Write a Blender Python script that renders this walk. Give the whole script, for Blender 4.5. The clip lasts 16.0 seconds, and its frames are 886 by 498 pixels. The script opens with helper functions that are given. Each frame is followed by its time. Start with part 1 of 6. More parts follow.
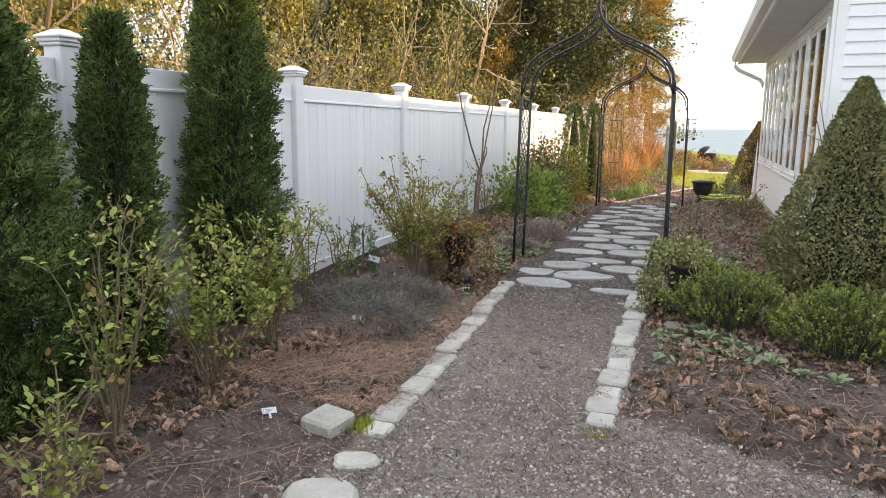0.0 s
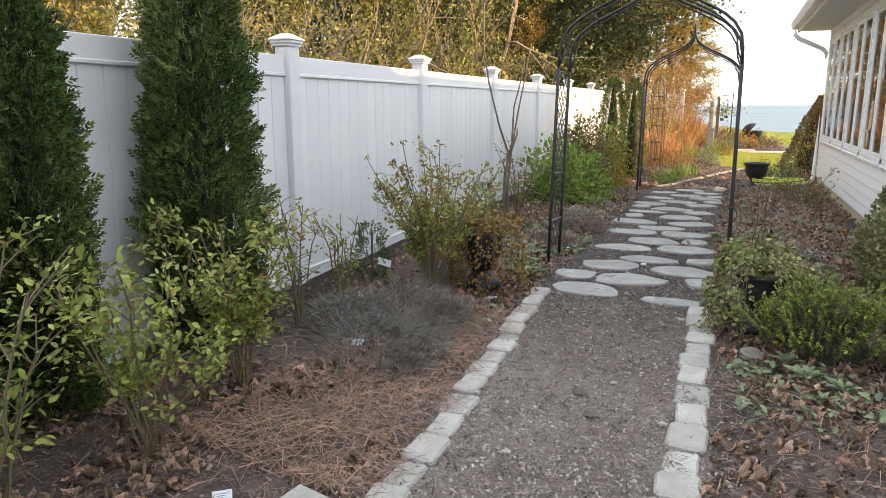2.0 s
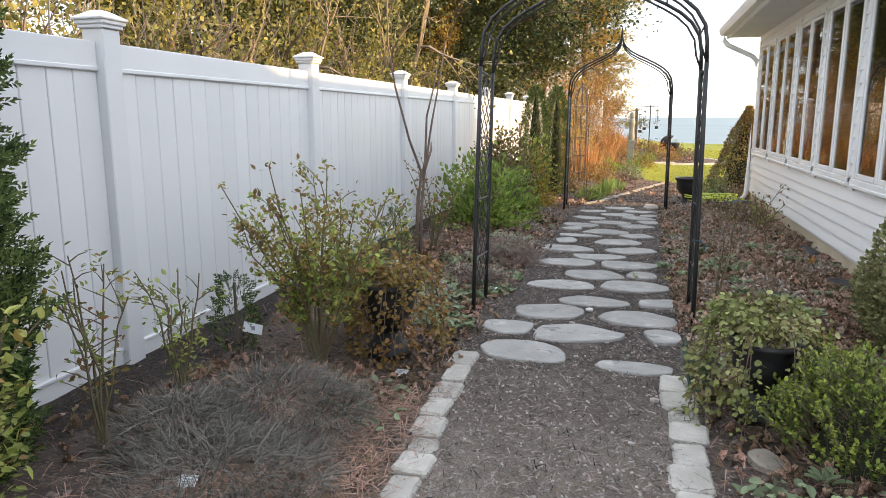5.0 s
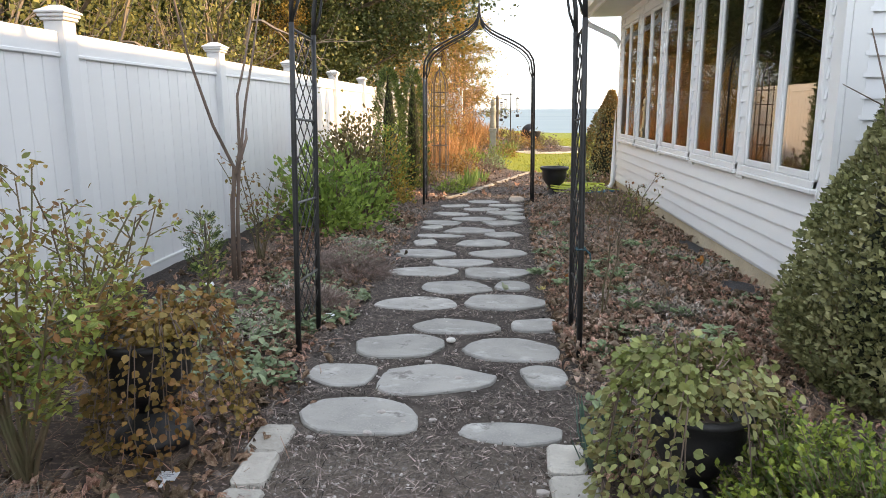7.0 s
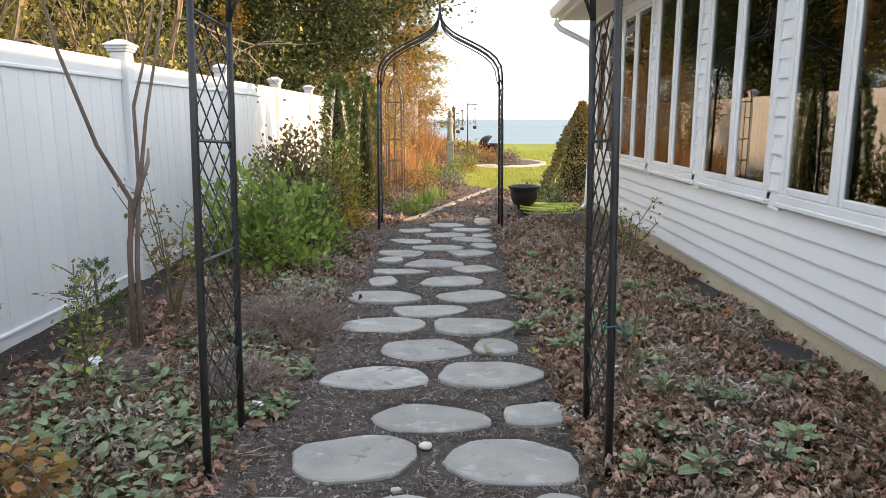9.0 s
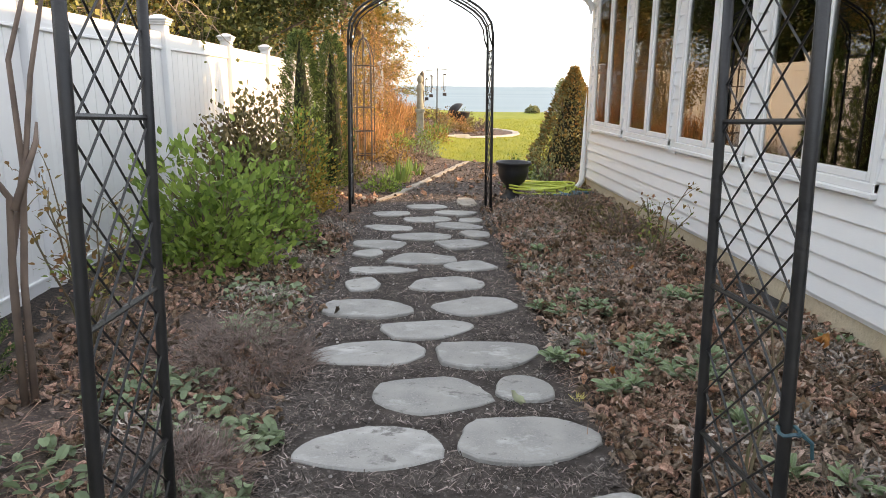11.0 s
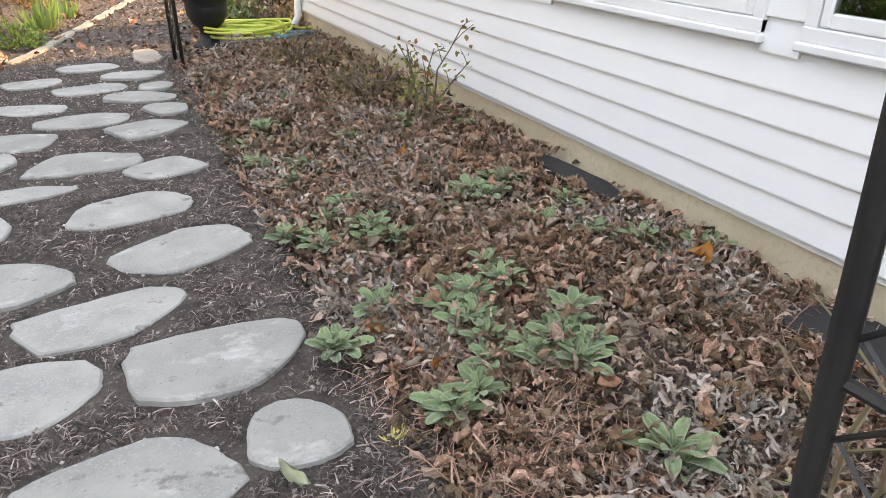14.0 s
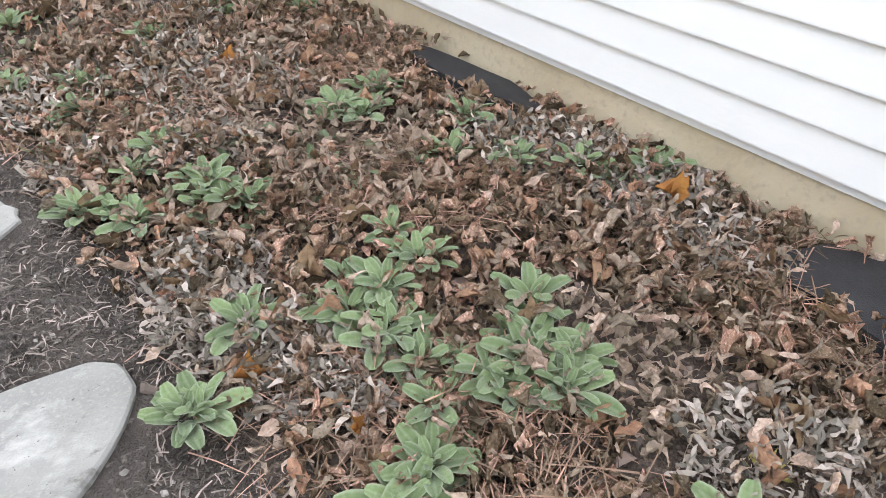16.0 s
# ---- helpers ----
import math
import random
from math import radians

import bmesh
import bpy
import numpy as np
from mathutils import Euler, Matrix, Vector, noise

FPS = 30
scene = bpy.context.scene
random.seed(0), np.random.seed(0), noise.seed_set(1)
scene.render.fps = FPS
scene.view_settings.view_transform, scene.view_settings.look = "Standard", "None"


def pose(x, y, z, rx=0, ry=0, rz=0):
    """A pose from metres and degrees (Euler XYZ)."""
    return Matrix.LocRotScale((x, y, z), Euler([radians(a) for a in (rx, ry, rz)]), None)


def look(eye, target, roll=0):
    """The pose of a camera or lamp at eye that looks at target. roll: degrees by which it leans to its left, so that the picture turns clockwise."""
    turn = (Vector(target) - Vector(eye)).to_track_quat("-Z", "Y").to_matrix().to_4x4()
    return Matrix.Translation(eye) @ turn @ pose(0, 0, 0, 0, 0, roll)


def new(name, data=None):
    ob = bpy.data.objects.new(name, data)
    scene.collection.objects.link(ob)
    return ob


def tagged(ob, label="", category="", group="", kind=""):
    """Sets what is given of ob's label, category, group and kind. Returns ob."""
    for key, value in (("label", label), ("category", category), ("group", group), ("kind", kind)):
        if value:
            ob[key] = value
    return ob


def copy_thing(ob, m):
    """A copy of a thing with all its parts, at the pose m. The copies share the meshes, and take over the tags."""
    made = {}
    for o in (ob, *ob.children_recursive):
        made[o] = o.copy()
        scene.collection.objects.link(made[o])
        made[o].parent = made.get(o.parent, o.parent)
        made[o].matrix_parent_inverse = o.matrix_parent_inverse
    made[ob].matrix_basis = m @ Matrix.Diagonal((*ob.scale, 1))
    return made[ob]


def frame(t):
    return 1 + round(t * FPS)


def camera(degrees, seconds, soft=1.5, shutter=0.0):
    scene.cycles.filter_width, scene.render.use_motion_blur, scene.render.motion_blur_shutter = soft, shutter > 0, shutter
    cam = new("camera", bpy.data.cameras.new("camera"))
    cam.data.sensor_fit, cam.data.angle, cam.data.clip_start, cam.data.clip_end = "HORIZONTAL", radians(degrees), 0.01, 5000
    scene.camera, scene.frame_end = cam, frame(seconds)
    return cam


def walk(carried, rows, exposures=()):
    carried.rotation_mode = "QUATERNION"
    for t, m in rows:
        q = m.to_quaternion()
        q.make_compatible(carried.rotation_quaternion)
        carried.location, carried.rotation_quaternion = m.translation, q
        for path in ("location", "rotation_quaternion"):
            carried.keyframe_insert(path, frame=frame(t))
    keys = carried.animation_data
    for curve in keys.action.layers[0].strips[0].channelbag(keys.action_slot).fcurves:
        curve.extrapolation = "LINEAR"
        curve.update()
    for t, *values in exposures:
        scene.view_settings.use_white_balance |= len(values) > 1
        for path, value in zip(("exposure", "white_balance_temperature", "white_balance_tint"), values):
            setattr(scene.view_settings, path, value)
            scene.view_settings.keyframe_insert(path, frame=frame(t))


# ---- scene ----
cam = camera(65.1, 16.0, soft=0.75)
EXPO = 2.75
PATH = [
    (0, (-0.697, 0.657, 1.504), (-1.368, 2.509, 1.158), 0.5),
    (0.5, (-0.78, 0.903, 1.496), (-1.477, 2.748, 1.165), 0.6),
    (1, (-0.806, 1.177, 1.519), (-1.518, 3.015, 1.183), 0.8),
    (1.5, (-0.869, 1.398, 1.497), (-1.594, 3.226, 1.132), 0.5),
    (2, (-0.993, 1.619, 1.507), (-1.738, 3.43, 1.101), -0.0),
    (2.5, (-1.089, 1.783, 1.502), (-1.864, 3.578, 1.081), -0.5),
    (3, (-1.157, 2.01, 1.504), (-1.96, 3.798, 1.11), -0.6),
    (3.5, (-1.21, 2.222, 1.498), (-2.005, 4.02, 1.131), -0.4),
    (4, (-1.33, 2.458, 1.494), (-2.071, 4.281, 1.136), -0.5),
    (4.5, (-1.384, 2.704, 1.469), (-2.039, 4.559, 1.106), -0.4),
    (5, (-1.371, 2.968, 1.481), (-1.897, 4.861, 1.109), 0.0),
    (5.2, (-1.367, 3.065, 1.467), (-1.833, 4.974, 1.097), 0.0),
    (7.3, (-1.406, 4.436, 1.388), (-1.533, 6.392, 0.992), -0.2),
    (7.5, (-1.439, 4.549, 1.399), (-1.546, 6.507, 1.004), -0.1),
    (8, (-1.483, 4.827, 1.396), (-1.549, 6.79, 1.018), 0.0),
    (8.5, (-1.502, 5.113, 1.412), (-1.54, 7.079, 1.046), 0.1),
    (9, (-1.557, 5.396, 1.418), (-1.577, 7.362, 1.05), -0.1),
    (9.2, (-1.589, 5.521, 1.423), (-1.601, 7.487, 1.053), -0.2),
    (11.3, (-1.813, 6.659, 1.41), (-1.701, 8.6, 0.942), 0.7),
    (11.5, (-1.805, 6.764, 1.413), (-1.685, 8.704, 0.94), 0.8),
    (12, (-1.776, 7.021, 1.411), (-1.615, 8.946, 0.895), 1.3),
    (12.5, (-1.748, 7.279, 1.402), (-1.47, 9.162, 0.787), 1.3),
    (13, (-1.734, 7.53, 1.379), (-1.268, 9.335, 0.653), 1.5),
    (13.5, (-1.662, 7.764, 1.345), (-1.021, 9.475, 0.532), 1.5),
    (14, (-1.581, 8.025, 1.306), (-0.772, 9.618, 0.408), 0.8),
    (14.5, (-1.55, 8.278, 1.272), (-0.58, 9.697, 0.249), 0.2),
    (15, (-1.503, 8.468, 1.227), (-0.437, 9.721, 0.089), 0.6),
    (15.5, (-1.403, 8.68, 1.197), (-0.296, 9.827, -0.011), 2.3),
    (16, (-1.334, 8.788, 1.183), (-0.232, 9.931, -0.033), 3.6),
]
walk(cam, [(t, look(eye, target, roll)) for t, eye, target, roll in PATH], [(0, EXPO + 0.05, 8500, 14), (5, EXPO + 0.03, 8200, 14), (9, EXPO, 8100, 13), (12, EXPO + 0.05, 8500, 15), (13, EXPO + 0.35, 8300, 15), (14.5, EXPO + 0.72, 8600, 16), (16, EXPO + 0.98, 8600, 15)])

# ---------------------------------------------------------------- light
SUN_AZ, SUN_EL = 8.0, 15.5      # degrees ahead of +x, above the horizon
world = bpy.data.worlds.new("world")
scene.world = world
world.use_nodes = True
wn = world.node_tree.nodes
sky = wn.new("ShaderNodeTexSky")
sky.sky_type, sky.sun_disc = "NISHITA", False
sky.sun_elevation, sky.sun_rotation = radians(SUN_EL), radians(90 - SUN_AZ)
sky.air_density, sky.dust_density, sky.ozone_density = 0.8, 0.4, 1.0
# a thin even veil of high cloud over the clear sky
veil = wn.new("ShaderNodeMix")
veil.data_type = "RGBA"
veil.inputs["Factor"].default_value = 0.8
veil.inputs["B"].default_value = (1.45, 1.80, 2.35, 1)
world.node_tree.links.new(sky.outputs[0], veil.inputs["A"])
wn["Background"].inputs["Strength"].default_value = 0.15
world.node_tree.links.new(veil.outputs["Result"], wn["Background"].inputs["Color"])
sun = new("sun", bpy.data.lights.new("sun", "SUN"))
sun.data.energy, sun.data.angle, sun.data.color = 1.35, radians(0.8), (1.0, 0.70, 0.40)
sd = Vector((math.cos(radians(SUN_AZ)) * math.cos(radians(SUN_EL)), math.sin(radians(SUN_AZ)) * math.cos(radians(SUN_EL)), math.sin(radians(SUN_EL))))
sun.matrix_world = look(sd * 60, (0, 0, 0))

rng = np.random.default_rng(7)


# ---------------------------------------------------------------- materials
def material(name, c1, c2, scale=6.0, rough=0.8, bump=0.3, fine=60.0, rand="", rand_amount=0.3, metal=0.0, c3=None, soft=0.0, spec=0.5, stretch=None, world_space=False):
    """Two colours mixed by a coarse noise, a third in flecks by a fine one, relief by both; rand: 'object' or 'island' varies the value."""
    m = bpy.data.materials.new(name)
    m.use_nodes = True
    nt = m.node_tree
    n, l = nt.nodes, nt.links
    b = n["Principled BSDF"]
    b.inputs["Roughness"].default_value, b.inputs["Metallic"].default_value = rough, metal
    b.inputs["Specular IOR Level"].default_value = spec
    if world_space:
        co = n.new("ShaderNodeNewGeometry").outputs["Position"]
    else:
        co = n.new("ShaderNodeTexCoord").outputs["Object"]
    if stretch:
        mp = n.new("ShaderNodeMapping")
        mp.inputs["Scale"].default_value = stretch
        l.new(co, mp.inputs["Vector"])
        co = mp.outputs[0]
    big, small = n.new("ShaderNodeTexNoise"), n.new("ShaderNodeTexNoise")
    big.inputs["Scale"].default_value, big.inputs["Detail"].default_value = scale, 4
    small.inputs["Scale"].default_value, small.inputs["Detail"].default_value = fine, 5
    for t in (big, small):
        l.new(co, t.inputs["Vector"])
    mix = n.new("ShaderNodeMix")
    mix.data_type = "RGBA"
    ramp = n.new("ShaderNodeMapRange")
    ramp.inputs["From Min"].default_value, ramp.inputs["From Max"].default_value = 0.35, 0.65
    l.new(big.outputs["Fac"], ramp.inputs["Value"])
    l.new(ramp.outputs[0], mix.inputs["Factor"])
    mix.inputs["A"].default_value, mix.inputs["B"].default_value = (*c1, 1), (*c2, 1)
    out = mix.outputs["Result"]
    if c3:
        m3 = n.new("ShaderNodeMix")
        m3.data_type = "RGBA"
        r3 = n.new("ShaderNodeMapRange")
        r3.inputs["From Min"].default_value, r3.inputs["From Max"].default_value = 0.52, 0.66
        l.new(small.outputs["Fac"], r3.inputs["Value"])
        l.new(r3.outputs[0], m3.inputs["Factor"])
        l.new(out, m3.inputs["A"])
        m3.inputs["B"].default_value = (*c3, 1)
        out = m3.outputs["Result"]
    if rand:
        src = n.new("ShaderNodeObjectInfo").outputs["Random"] if rand == "object" else n.new("ShaderNodeNewGeometry").outputs["Random Per Island"]
        hs = n.new("ShaderNodeHueSaturation")
        v = n.new("ShaderNodeMapRange")
        v.inputs["To Min"].default_value, v.inputs["To Max"].default_value = 1 - rand_amount, 1 + rand_amount
        h = n.new("ShaderNodeMapRange")
        h.inputs["To Min"].default_value, h.inputs["To Max"].default_value = 0.5 + 0.025 * rand_amount, 0.5 - 0.025 * rand_amount
        l.new(src, v.inputs["Value"])
        l.new(src, h.inputs["Value"])
        l.new(v.outputs[0], hs.inputs["Value"])
        l.new(h.outputs[0], hs.inputs["Hue"])
        l.new(out, hs.inputs["Color"])
        out = hs.outputs["Color"]
    l.new(out, b.inputs["Base Color"])
    if bump:
        bp = n.new("ShaderNodeBump")
        bp.inputs["Strength"].default_value, bp.inputs["Distance"].default_value = bump, 0.01
        l.new(small.outputs["Fac"], bp.inputs["Height"])
        l.new(bp.outputs[0], b.inputs["Normal"])
    if soft:
        tr, mx = n.new("ShaderNodeBsdfTranslucent"), n.new("ShaderNodeMixShader")
        l.new(out, tr.inputs["Color"])
        mx.inputs["Fac"].default_value = soft
        l.new(b.outputs[0], mx.inputs[1])
        l.new(tr.outputs[0], mx.inputs[2])
        l.new(mx.outputs[0], n["Material Output"].inputs["Surface"])
    return m


def leaf_mat(name, c1, c2, amount=0.45, rough=0.55, soft=0.3):
    return material(name, c1, c2, 3.0, rough, 0.0, 40.0, "island", amount, soft=soft, spec=0.3)


VINYL = material("white_vinyl", (0.74, 0.74, 0.74), (0.69, 0.70, 0.71), 1.2, 0.38, 0.04, 30, "object", 0.03)
SIDING = material("white_siding", (0.84, 0.84, 0.83), (0.79, 0.80, 0.81), 0.8, 0.5, 0.08, 90, stretch=(1, 0.3, 1), world_space=True)
TRIM = material("white_trim", (0.84, 0.84, 0.83), (0.79, 0.79, 0.79), 2.0, 0.4, 0.03, 50)
SOFFIT = material("soffit_paint", (0.74, 0.74, 0.72), (0.68, 0.68, 0.66), 2.0, 0.6, 0.03, 50)
SHINGLE = material("roof_shingle", (0.16, 0.15, 0.14), (0.10, 0.10, 0.10), 9, 0.9, 0.5, 80)
CONCRETE = material("painted_foundation", (0.60, 0.51, 0.37), (0.52, 0.43, 0.30), 3.0, 0.85, 0.6, 35, c3=(0.50, 0.42, 0.31), world_space=True)
FABRIC = material("landscape_fabric", (0.022, 0.022, 0.026), (0.035, 0.035, 0.04), 12, 0.6, 0.4, 200)
BLACK_METAL = material("black_painted_iron", (0.012, 0.012, 0.013), (0.022, 0.020, 0.019), 12, 0.42, 0.15, 90)
RUST_METAL = material("weathered_iron", (0.04, 0.03, 0.025), (0.08, 0.06, 0.05), 10, 0.6, 0.3, 90)
BLACK_POT = material("black_urn_paint", (0.010, 0.010, 0.012), (0.022, 0.020, 0.020), 8, 0.5, 0.2, 60)


def slate_material():
    """Cleft slate: grey with warmer and bluer areas, chalky scuffs along the cleavage and dark specks."""
    m = material("stepping_stone_slate", (0.375, 0.362, 0.338), (0.285, 0.278, 0.262), 6.0, 0.85, 0.0, 120, "object", 0.10, c3=(0.37, 0.355, 0.325), world_space=True)
    n, l = m.node_tree.nodes, m.node_tree.links
    b = n["Principled BSDF"]
    pos = n.new("ShaderNodeNewGeometry").outputs["Position"]
    turn = n.new("ShaderNodeMapping")
    turn.inputs["Rotation"].default_value, turn.inputs["Scale"].default_value = (0, 0, 0.5), (1, 1.5, 1)
    l.new(pos, turn.inputs["Vector"])
    cleft, scuff, speck = n.new("ShaderNodeTexNoise"), n.new("ShaderNodeTexNoise"), n.new("ShaderNodeTexNoise")
    for t, scale, detail in ((cleft, 7.0, 8), (scuff, 4.5, 9), (speck, 75.0, 2)):
        t.inputs["Scale"].default_value, t.inputs["Detail"].default_value = scale, detail
        t.inputs["Roughness"].default_value = 0.68
        l.new(turn.outputs[0] if t is not speck else pos, t.inputs["Vector"])
    col = b.inputs["Base Color"].links[0].from_socket
    for src, lo, hi, c in ((scuff, 0.55, 0.70, (0.52, 0.51, 0.485)), (speck, 0.70, 0.74, (0.12, 0.11, 0.10)), (cleft, 0.60, 0.66, (0.20, 0.19, 0.175))):
        r, x = n.new("ShaderNodeMapRange"), n.new("ShaderNodeMix")
        x.data_type = "RGBA"
        r.inputs["From Min"].default_value, r.inputs["From Max"].default_value = lo, hi
        l.new(src.outputs["Fac"], r.inputs["Value"])
        l.new(r.outputs[0], x.inputs["Factor"])
        l.new(col, x.inputs["A"])
        x.inputs["B"].default_value = (*c, 1)
        col = x.outputs["Result"]
    l.new(col, b.inputs["Base Color"])
    bp = n.new("ShaderNodeBump")
    bp.inputs["Strength"].default_value, bp.inputs["Distance"].default_value = 0.9, 0.02
    l.new(cleft.outputs["Fac"], bp.inputs["Height"])
    l.new(bp.outputs[0], b.inputs["Normal"])
    return m


SLATE = slate_material()
PAVER = material("edging_stone_concrete", (0.52, 0.49, 0.44), (0.40, 0.37, 0.33), 7.0, 0.9, 0.9, 50, "object", 0.12, c3=(0.42, 0.40, 0.36), world_space=True)
CHIP = material("gravel_chip", (0.46, 0.42, 0.385), (0.26, 0.23, 0.21), 20, 0.85, 0.2, 80, "island", 0.6)
MULCH = material("bark_and_needle_mulch", (0.22, 0.165, 0.135), (0.13, 0.098, 0.085), 20, 0.9, 0.2, 80, "island", 0.85)
PATH_BITS = material("path_needle_crumbs", (0.33, 0.27, 0.235), (0.11, 0.088, 0.078), 20, 0.9, 0.2, 80, "island", 0.9)
PATH_CRUMBS = material("dark_path_crumbs", (0.21, 0.175, 0.15), (0.08, 0.066, 0.058), 20, 0.9, 0.2, 80, "island", 0.9)
NEEDLE = material("pine_needle", (0.36, 0.22, 0.15), (0.26, 0.165, 0.12), 4, 0.8, 0.0, 40, "island", 0.75)
DEAD = material("dead_leaf", (0.42, 0.28, 0.195), (0.25, 0.15, 0.10), 55, 0.65, 0.8, 160, "island", 0.80, c3=(0.56, 0.40, 0.29), soft=0.15, spec=0.3)
DEAD_PIECE = material("dead_leaf_single", (0.50, 0.31, 0.19), (0.34, 0.20, 0.13), 6, 0.7, 0.6, 24, "object", 0.5, soft=0.15, spec=0.3)
DEAD_TAN = material("pale_dead_leaf", (0.54, 0.41, 0.32), (0.36, 0.265, 0.20), 55, 0.75, 0.8, 160, "island", 0.5, c3=(0.34, 0.25, 0.20), soft=0.15, spec=0.3)
FROST = material("withered_grey_foliage", (0.40, 0.345, 0.295), (0.24, 0.20, 0.17), 9, 0.9, 0.2, 90, "island", 0.7)


def lambs_material():
    """Sage-green felt with a paler rim and rib."""
    m = material("lambs_ear_leaf", (0.15, 0.225, 0.095), (0.205, 0.28, 0.135), 12, 0.85, 0.35, 120, "object", 0.28, soft=0.15, spec=0.2)
    n, l = m.node_tree.nodes, m.node_tree.links
    b = n["Principled BSDF"]
    b.inputs["Sheen Weight"].default_value = 0.25
    att, x, r = n.new("ShaderNodeAttribute"), n.new("ShaderNodeMix"), n.new("ShaderNodeMapRange")
    att.attribute_name, x.data_type = "rim", "RGBA"
    r.inputs["To Max"].default_value = 0.75
    l.new(att.outputs["Fac"], r.inputs["Value"])
    l.new(r.outputs[0], x.inputs["Factor"])
    l.new(b.inputs["Base Color"].links[0].from_socket, x.inputs["A"])
    x.inputs["B"].default_value = (0.42, 0.47, 0.33, 1)
    l.new(x.outputs["Result"], b.inputs["Base Color"])
    return m


LAMBS = lambs_material()
WEED = leaf_mat("low_green_leaf", (0.19, 0.26, 0.14), (0.27, 0.33, 0.20), 0.4)
CEDAR = leaf_mat("arborvitae_spray", (0.060, 0.105, 0.030), (0.125, 0.175, 0.055), 0.8, 0.6, 0.2)
# near-black colour for solid cores that stand in for shade inside crowns
CROWN_SHADE = material("crown_shade", (0.014, 0.022, 0.010), (0.03, 0.028, 0.015), 8, 0.9, 0.3, 40)
BOX = leaf_mat("boxwood_leaf", (0.19, 0.205, 0.085), (0.30, 0.285, 0.14), 0.45, 0.45, 0.2)
BOX_OLD = leaf_mat("boxwood_dark_leaf", (0.085, 0.13, 0.03), (0.14, 0.19, 0.05), 0.45, 0.4, 0.2)
BOX_NEW = leaf_mat("boxwood_new_leaf", (0.20, 0.265, 0.045), (0.31, 0.35, 0.075), 0.4, 0.45, 0.3)
ROSE = leaf_mat("rose_leaf", (0.22, 0.29, 0.065), (0.38, 0.39, 0.12), 0.5, 0.5, 0.35)
ROSE_RED = leaf_mat("rose_young_leaf", (0.24, 0.11, 0.05), (0.30, 0.22, 0.06), 0.5, 0.5, 0.35)
IVY = leaf_mat("ivy_leaf", (0.23, 0.27, 0.08), (0.36, 0.36, 0.17), 0.4, 0.5, 0.3)
IVY_OLD = leaf_mat("ivy_old_leaf", (0.15, 0.17, 0.05), (0.24, 0.19, 0.08), 0.4, 0.5, 0.3)
COPPER = leaf_mat("coppery_leaf", (0.28, 0.15, 0.05), (0.30, 0.22, 0.07), 0.45, 0.55, 0.3)
GREENBUSH = leaf_mat("fresh_bush_leaf", (0.17, 0.26, 0.055), (0.27, 0.36, 0.085), 0.45, 0.5, 0.4)
DARKBUSH = leaf_mat("bronze_bush_leaf", (0.17, 0.13, 0.065), (0.23, 0.20, 0.085), 0.5, 0.55, 0.25)
GOLDBUSH = leaf_mat("golden_bush_leaf", (0.34, 0.26, 0.05), (0.42, 0.28, 0.07), 0.4, 0.55, 0.35)
ORANGE = leaf_mat("orange_dry_foliage", (0.38, 0.19, 0.08), (0.44, 0.28, 0.13), 0.5, 0.7, 0.35)
FOREST1 = leaf_mat("spring_woodland_leaf", (0.22, 0.215, 0.06), (0.32, 0.30, 0.10), 0.55, 0.6, 0.4)
FOREST2 = leaf_mat("evergreen_leaf", (0.060, 0.082, 0.030), (0.10, 0.122, 0.046), 0.5, 0.5, 0.25)
FOREST3 = leaf_mat("golden_woodland_leaf", (0.30, 0.20, 0.05), (0.36, 0.26, 0.07), 0.5, 0.6, 0.4)
PINELEAF = leaf_mat("pine_foliage", (0.12, 0.14, 0.035), (0.22, 0.20, 0.05), 0.4, 0.6, 0.3)
BARK = material("tree_bark", (0.16, 0.125, 0.095), (0.10, 0.08, 0.065), 5, 0.9, 1.0, 30, stretch=(1, 1, 0.3))
PINEBARK = material("pine_bark", (0.20, 0.125, 0.085), (0.12, 0.085, 0.065), 7, 0.9, 1.0, 25, stretch=(1, 1, 0.3))
PALEBARK = material("pale_bark", (0.30, 0.24, 0.18), (0.20, 0.16, 0.12), 6, 0.9, 0.6, 40)
TWIG = material("bare_twig", (0.22, 0.155, 0.12), (0.14, 0.10, 0.08), 9, 0.8, 0.3, 60)
CANE = material("rose_cane", (0.13, 0.12, 0.06), (0.17, 0.11, 0.07), 6, 0.7, 0.2, 60)
TAG = material("plant_tag", (0.72, 0.74, 0.76), (0.62, 0.64, 0.66), 20, 0.4, 0.0, 80)
INK = material("tag_print", (0.18, 0.20, 0.24), (0.24, 0.26, 0.30), 30, 0.6, 0.0, 90)
CEMENT = material("cast_garden_stone", (0.33, 0.32, 0.27), (0.24, 0.24, 0.19), 9, 0.9, 0.7, 50)
HOSE_Y = material("yellow_green_hose", (0.62, 0.68, 0.12), (0.52, 0.60, 0.10), 10, 0.4, 0.1, 60)
HOSE_B = material("blue_hose", (0.07, 0.20, 0.26), (0.05, 0.15, 0.21), 10, 0.4, 0.1, 60)
WOOD = material("grey_post_wood", (0.20, 0.16, 0.12), (0.14, 0.11, 0.085), 6, 0.85, 0.5, 40)
GRASS = leaf_mat("lawn_blade", (0.26, 0.30, 0.035), (0.34, 0.36, 0.06), 0.35, 0.6, 0.4)
IRIS = leaf_mat("iris_blade", (0.14, 0.24, 0.06), (0.20, 0.30, 0.10), 0.3, 0.5, 0.3)
